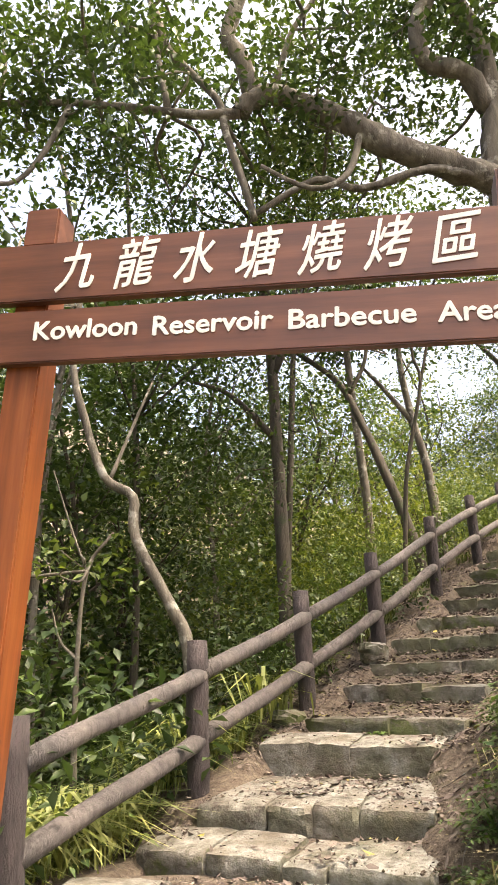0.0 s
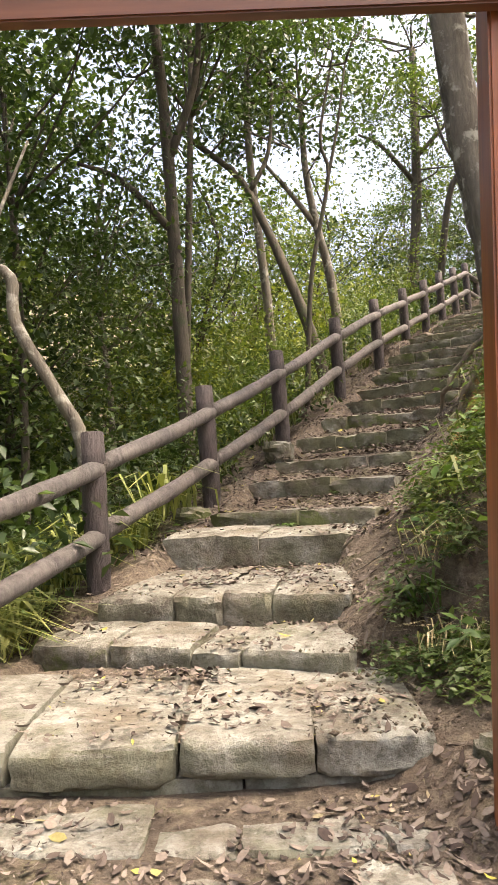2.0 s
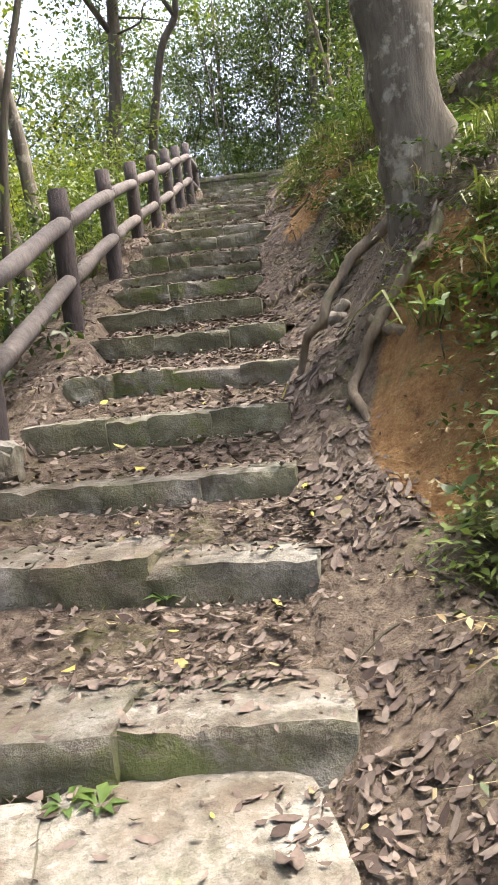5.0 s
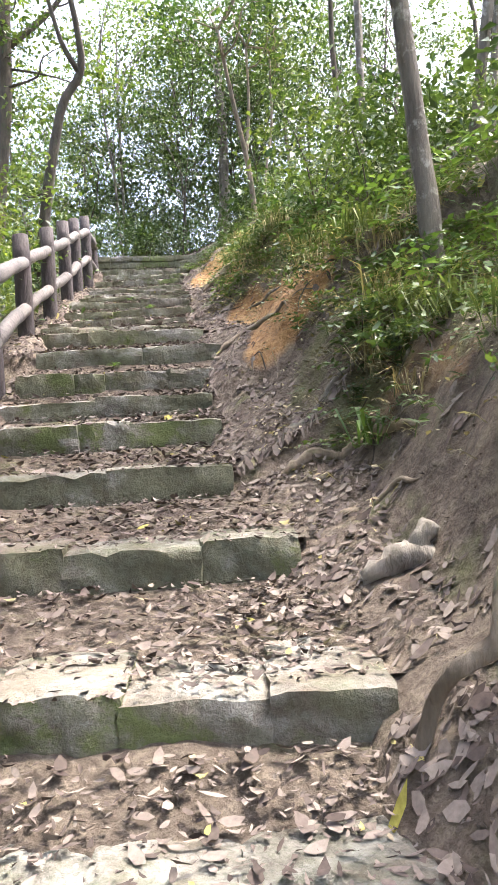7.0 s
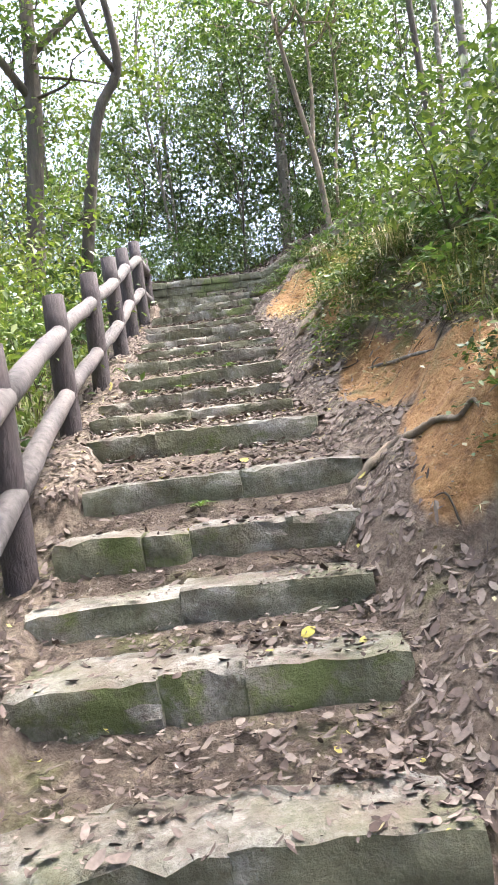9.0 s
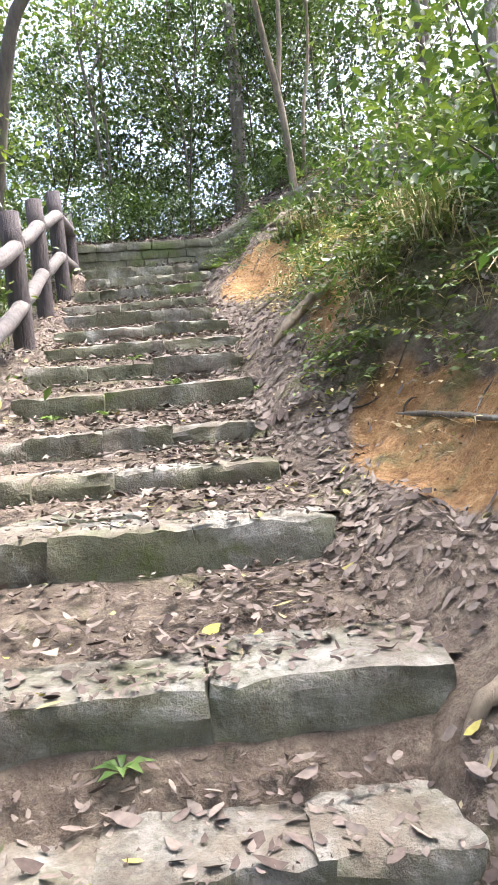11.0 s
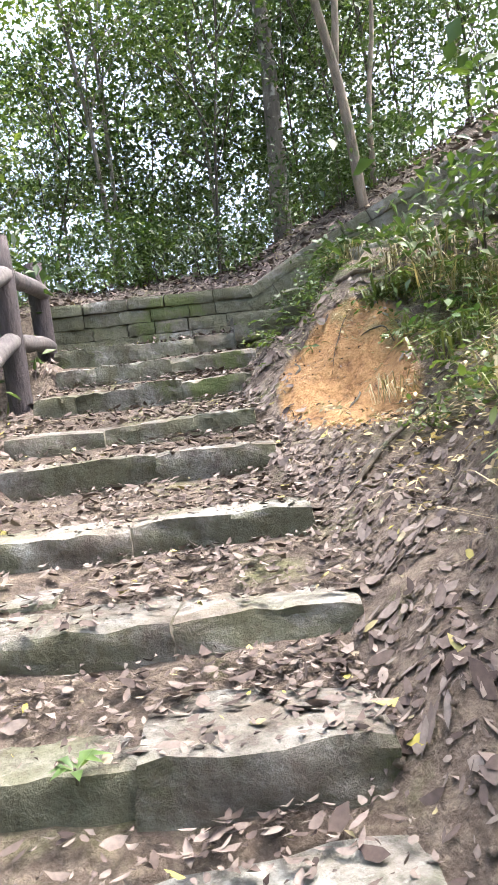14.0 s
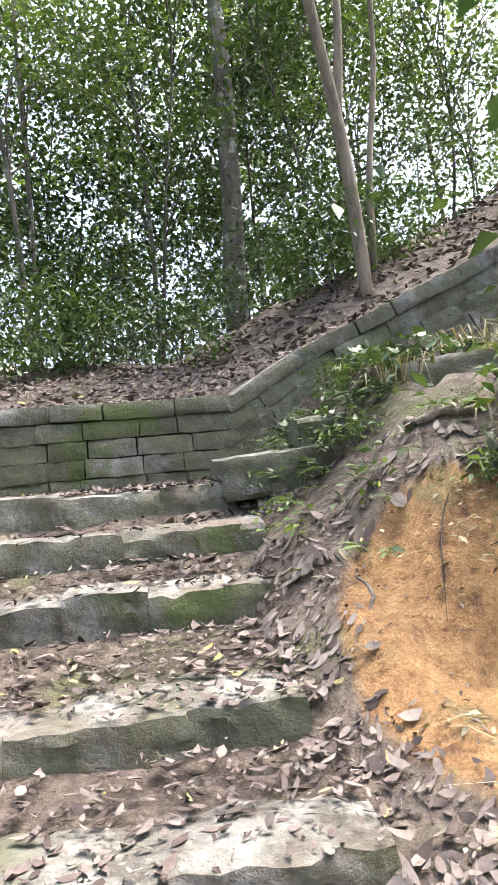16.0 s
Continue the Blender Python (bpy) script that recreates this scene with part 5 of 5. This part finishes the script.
STUMP_LIMBS = [([(0.02, 0.16, -0.03), (-0.05, 0.11, 0.10), (0.02, 0.02, 0.17), (0.12, -0.06, 0.15)], 0.045, 0.05), ([(-0.02, 0.14, 0.0), (0.05, 0.1, 0.05), (0.12, 0.02, 0.06), (0.2, -0.06, 0.1)], 0.035, 0.04), ([(0.1, -0.06, -0.06), (0.1, -0.02, 0.08), (0.05, 0.0, 0.2), (0.1, -0.02, 0.27)], 0.05, 0.03), ([(0.1, 0.1, -0.05), (0.13, 0.06, 0.12), (0.2, 0.02, 0.22)], 0.05, 0.06)]
part("wood", limb_mesh("wood", STUMP_LIMBS, STUMP_WOOD, 10, 0.7, 5), stump)
lying("fallen_branch", "pale fallen branch leaning on the bank", "branch", [(6.29, 12.75), (6.5, 12.72), (6.75, 12.62), (7.05, 12.5), (7.3, 12.3)], 0.033, 0.018, BARK_ROOT, "fallen branches")
lying("fallen_branch", "thin pale stick lying on the bank", "branch", [(5.94, 11.66), (5.8, 11.3), (5.6, 11.0), (5.45, 10.7)], 0.013, 0.009, BARK_PALE, "fallen branches")
lying("fallen_branch", "dark crooked stick lying on the bank", "branch", [(7.25, 14.03), (7.6, 14.1), (7.95, 14.04)], 0.014, 0.008, BARK, "fallen branches")
lying("tree_root", "forked pale root on the clay bank", "root", [(8.9, 15.45), (8.78, 15.3), (8.85, 15.15), (9.1, 15.0), (9.4, 14.8)], 0.026, 0.01, BARK_ROOT, "bank roots")
g = np.random.default_rng(26)
for k in range(90):
    s, u = g.uniform(0.3, 17.0), g.uniform(0.85, 2.0) if k % 4 else g.uniform(-1.3, -0.8)
    w, ln = g.uniform(0, 6.28), g.uniform(0.15, 0.7)
    x, y = along_stairs(s, u)
    lying("twig", "thin dry twig on the forest soil", "twig", [(x + math.cos(w + 0.3 * j) * ln * j / 3, y + math.sin(w + 0.3 * j) * ln * j / 3) for j in range(4)], g.uniform(0.004, 0.01), 0.003, BARK if k % 2 else BARK_PALE, "fallen twigs")

boulder = tagged(new("boulder", rough_block("boulder", 0.26, 0.22, 0.2, STONE, 61, 6, 0.06, 1.5)), "small grey boulder at the foot of a railing post", "rock", "boulders")
boulder.matrix_basis = pose(1.18, 7.72, 1.72, 0, 0, -30)
for x, y, z, w in ((1.2, 3.0, 0.3, 10), (1.45, 3.12, 0.36, 40), (1.02, 3.28, 0.27, -20), (0.28, 6.55, 1.12, -35)):
    copy_thing(boulder, pose(x, y, z, 0, 4, w))

n = 3600
pos = np.array([along_stairs(s, u) for s, u in zip(np.where(g.random(n) < 0.5, g.uniform(-0.5, 6.0, n), g.uniform(6.0, 17.5, n)), np.where(g.random(n) < 0.8, g.normal(1.05, 0.28, n), g.normal(-0.9, 0.2, n)))])
_, ch, cs, ca = near_line(pos[:, 0], pos[:, 1])
pos = pos[clay_of(ca, cs - ch) < 0.2]
n = len(pos)
hz = step_top(pos[:, 0], pos[:, 1])
r = (0.005 + 0.013 * g.random(n) ** 3)[:, None, None]
octa = np.array([(1, 0, 0), (0, 1, 0), (-1, 0, 0), (0, -1, 0), (0, 0, 0.8), (0, 0, -0.8)], float)
v = np.column_stack([pos, hz + 0.003])[:, None, :] + octa[None] * r * g.uniform(0.6, 1.4, (n, 6, 3))
f = np.array([(0, 1, 4), (1, 2, 4), (2, 3, 4), (3, 0, 4), (1, 0, 5), (2, 1, 5), (3, 2, 5), (0, 3, 5)])
f = (np.arange(n)[:, None, None] * 6 + f[None]).reshape(-1, 3)
tagged(new("soil_clods", fast_mesh("soil_clods", v.reshape(-1, 3), f, GROUND)), "crumbled brown soil clods beside the steps", "soil", kind="stuff")

weed = tagged(new("weed"), "small fresh green seedling growing from a step", "weed", "weeds on the steps")
wv, wf = [], []
for k in range(8):
    a, ln, lift = k * 2.4, 0.055 + 0.01 * (k % 3), 0.35 + 0.09 * (k % 4)
    d, q = Vector((math.cos(a), math.sin(a), 0)), Vector((-math.sin(a), math.cos(a), 0))
    wv += [d * 0.004 + Vector((0, 0, 0.012)), d * ln * 0.5 + q * ln * 0.2 + Vector((0, 0, ln * lift)), d * ln * 0.55 + Vector((0, 0, ln * lift * 0.85)), d * ln * 0.5 - q * ln * 0.2 + Vector((0, 0, ln * lift)), d * ln * 1.05 + Vector((0, 0, ln * lift * 0.7))]
    wf += [(5 * k, 5 * k + 1, 5 * k + 2), (5 * k, 5 * k + 2, 5 * k + 3), (5 * k + 1, 5 * k + 4, 5 * k + 2), (5 * k + 2, 5 * k + 4, 5 * k + 3)]
part("foliage", mesh_of("foliage", wv, wf, LEAF_FRESH), weed)
part("stems", limb_mesh("stems", [([(0, 0, -0.02), (0.002, 0, 0.0), (0, 0.002, 0.016)], 0.004, 0.003)], BARK, 5, 0, 2), weed)
weeds = [(4.14, 11.07), (0.91, 6.0), (0.97, 5.95), (5.21, 13.31), (5.43, 13.15), (5.8, 13.03), (5.86, 13.5), (6.17, 12.75), (1.47, 6.62)]
for k, (x, y) in enumerate(weeds):
    m = pose(x, y, float(step_top([x], [y])[0]) - 0.008, 0, 0, 70 * k)
    if k:
        copy_thing(weed, m)
    else:
        weed.matrix_basis = m

# ---------------------------------------------------------------- fallen leaves
g = np.random.default_rng(25)
n = 88000
pos = np.array([along_stairs(s, u) for s, u in zip(g.uniform(-1.5, 18.8, n), np.where(g.random(n) < 0.8, g.normal(0.5, 0.7, n), g.uniform(-1.5, -0.5, n)))])
keep = np.sin(pos[:, 0] * 5.1 + pos[:, 1] * 3.3) + np.sin(pos[:, 1] * 7.7 - pos[:, 0] * 2.1) + g.normal(0, 1.0, n) > np.where(pos[:, 1] < 3.2, -0.3, np.where(pos[:, 1] < 4.5, 0.6, np.where(pos[:, 1] < 6.3, -0.35, -1.6)))
pos = pos[keep]
# the trodden noses stay barer than the backs of the treads
front = np.zeros(len(pos), bool)
for i in range(COUNT):
    off_nose = pos - NOSE[i, :2]
    d, a = (off_nose * AHEAD[i]).sum(1), (off_nose * ALONG[i]).sum(1)
    front |= (d > 0) & (d < 0.2) & (a < 0) & (a > -WIDTH[i])
pos = pos[~front | (g.random(len(pos)) < 0.4)]
hz = step_top(pos[:, 0], pos[:, 1])
hz2 = step_top(pos[:, 0] + 0.03, pos[:, 1] + 0.04)
hz3 = step_top(pos[:, 0] - 0.04, pos[:, 1] + 0.03)
off = np.abs(step_top(pos[:, 0], pos[:, 1]) - land(pos[:, 0], pos[:, 1])) < 0.001
good = off | ((np.abs(hz - hz2) < 0.05) & (np.abs(hz - hz3) < 0.05))
pos, hz, off = pos[good], hz[good], off[good]
tilted = np.hypot(land(pos[:, 0] + 0.04, pos[:, 1]) - hz, land(pos[:, 0], pos[:, 1] + 0.04) - hz) / 0.04
_, lh, ls, la = near_line(pos[:, 0], pos[:, 1])
low = ~off | ((tilted < g.uniform(0.55, 1.7, len(pos))) & (clay_of(la, ls - lh) < g.uniform(0.1, 0.9, len(pos))))
pos, hz, off = pos[low], hz[low], off[low]
v, f = litter_data(np.column_stack([pos, hz + g.uniform(0.004, 0.02, len(hz))]), g.choice([0.024, 0.034, 0.044, 0.056], len(hz)), g)
dx = np.where(off, np.clip((land(pos[:, 0] + 0.04, pos[:, 1]) - land(pos[:, 0] - 0.04, pos[:, 1])) / 0.08, -1.5, 1.5), 0.0)
dy = np.where(off, np.clip((land(pos[:, 0], pos[:, 1] + 0.04) - land(pos[:, 0], pos[:, 1] - 0.04)) / 0.08, -1.5, 1.5), 0.0)
v = v.reshape(-1, 6, 3)
v[:, :, 2] += (v[:, :, 0] - pos[:, :1]) * dx[:, None] + (v[:, :, 1] - pos[:, 1:]) * dy[:, None]
v = v.reshape(-1, 3)
tagged(new("leaf_litter", fast_mesh("leaf_litter", v, f, LITTER)), "brown dry fallen leaves on the steps", "leaves", kind="stuff")

# leaves on the slope behind the head wall
n = 9000
pos = np.array([along_stairs(s, u) for s, u in zip(g.uniform(17.0, 22.0, n), g.uniform(-2.5, 6.5, n))])
past = np.maximum(0.528 * (pos[:, 0] - 8.02) + 0.849 * (pos[:, 1] - 17.87), 0.718 * (pos[:, 0] - 9.45) + 0.696 * (pos[:, 1] - 16.98)) > 0.3
pos = pos[past]
v, f = litter_data(np.column_stack([pos, land(pos[:, 0], pos[:, 1]) + g.uniform(0.005, 0.04, len(pos))]), 0.07, g)
tagged(new("slope_litter", fast_mesh("slope_litter", v, f, LITTER)), "brown dry leaves on the slope behind the wall", "leaves", kind="stuff")

# crumbs of leaf and bark over soil and steps
n = 10000
pos = np.array([along_stairs(s, u) for s, u in zip(g.uniform(-1.2, 18.4, n), g.normal(0.35, 0.85, n))])
hz = step_top(pos[:, 0], pos[:, 1])
v, f = leaf_data(np.column_stack([pos, hz + 0.006]), 0.022, g, 0.8, 0.5, 0.0)
tagged(new("leaf_crumbs", fast_mesh("leaf_crumbs", v, f, LITTER)), "brown crumbs of broken leaves and bark", "leaves", kind="stuff")
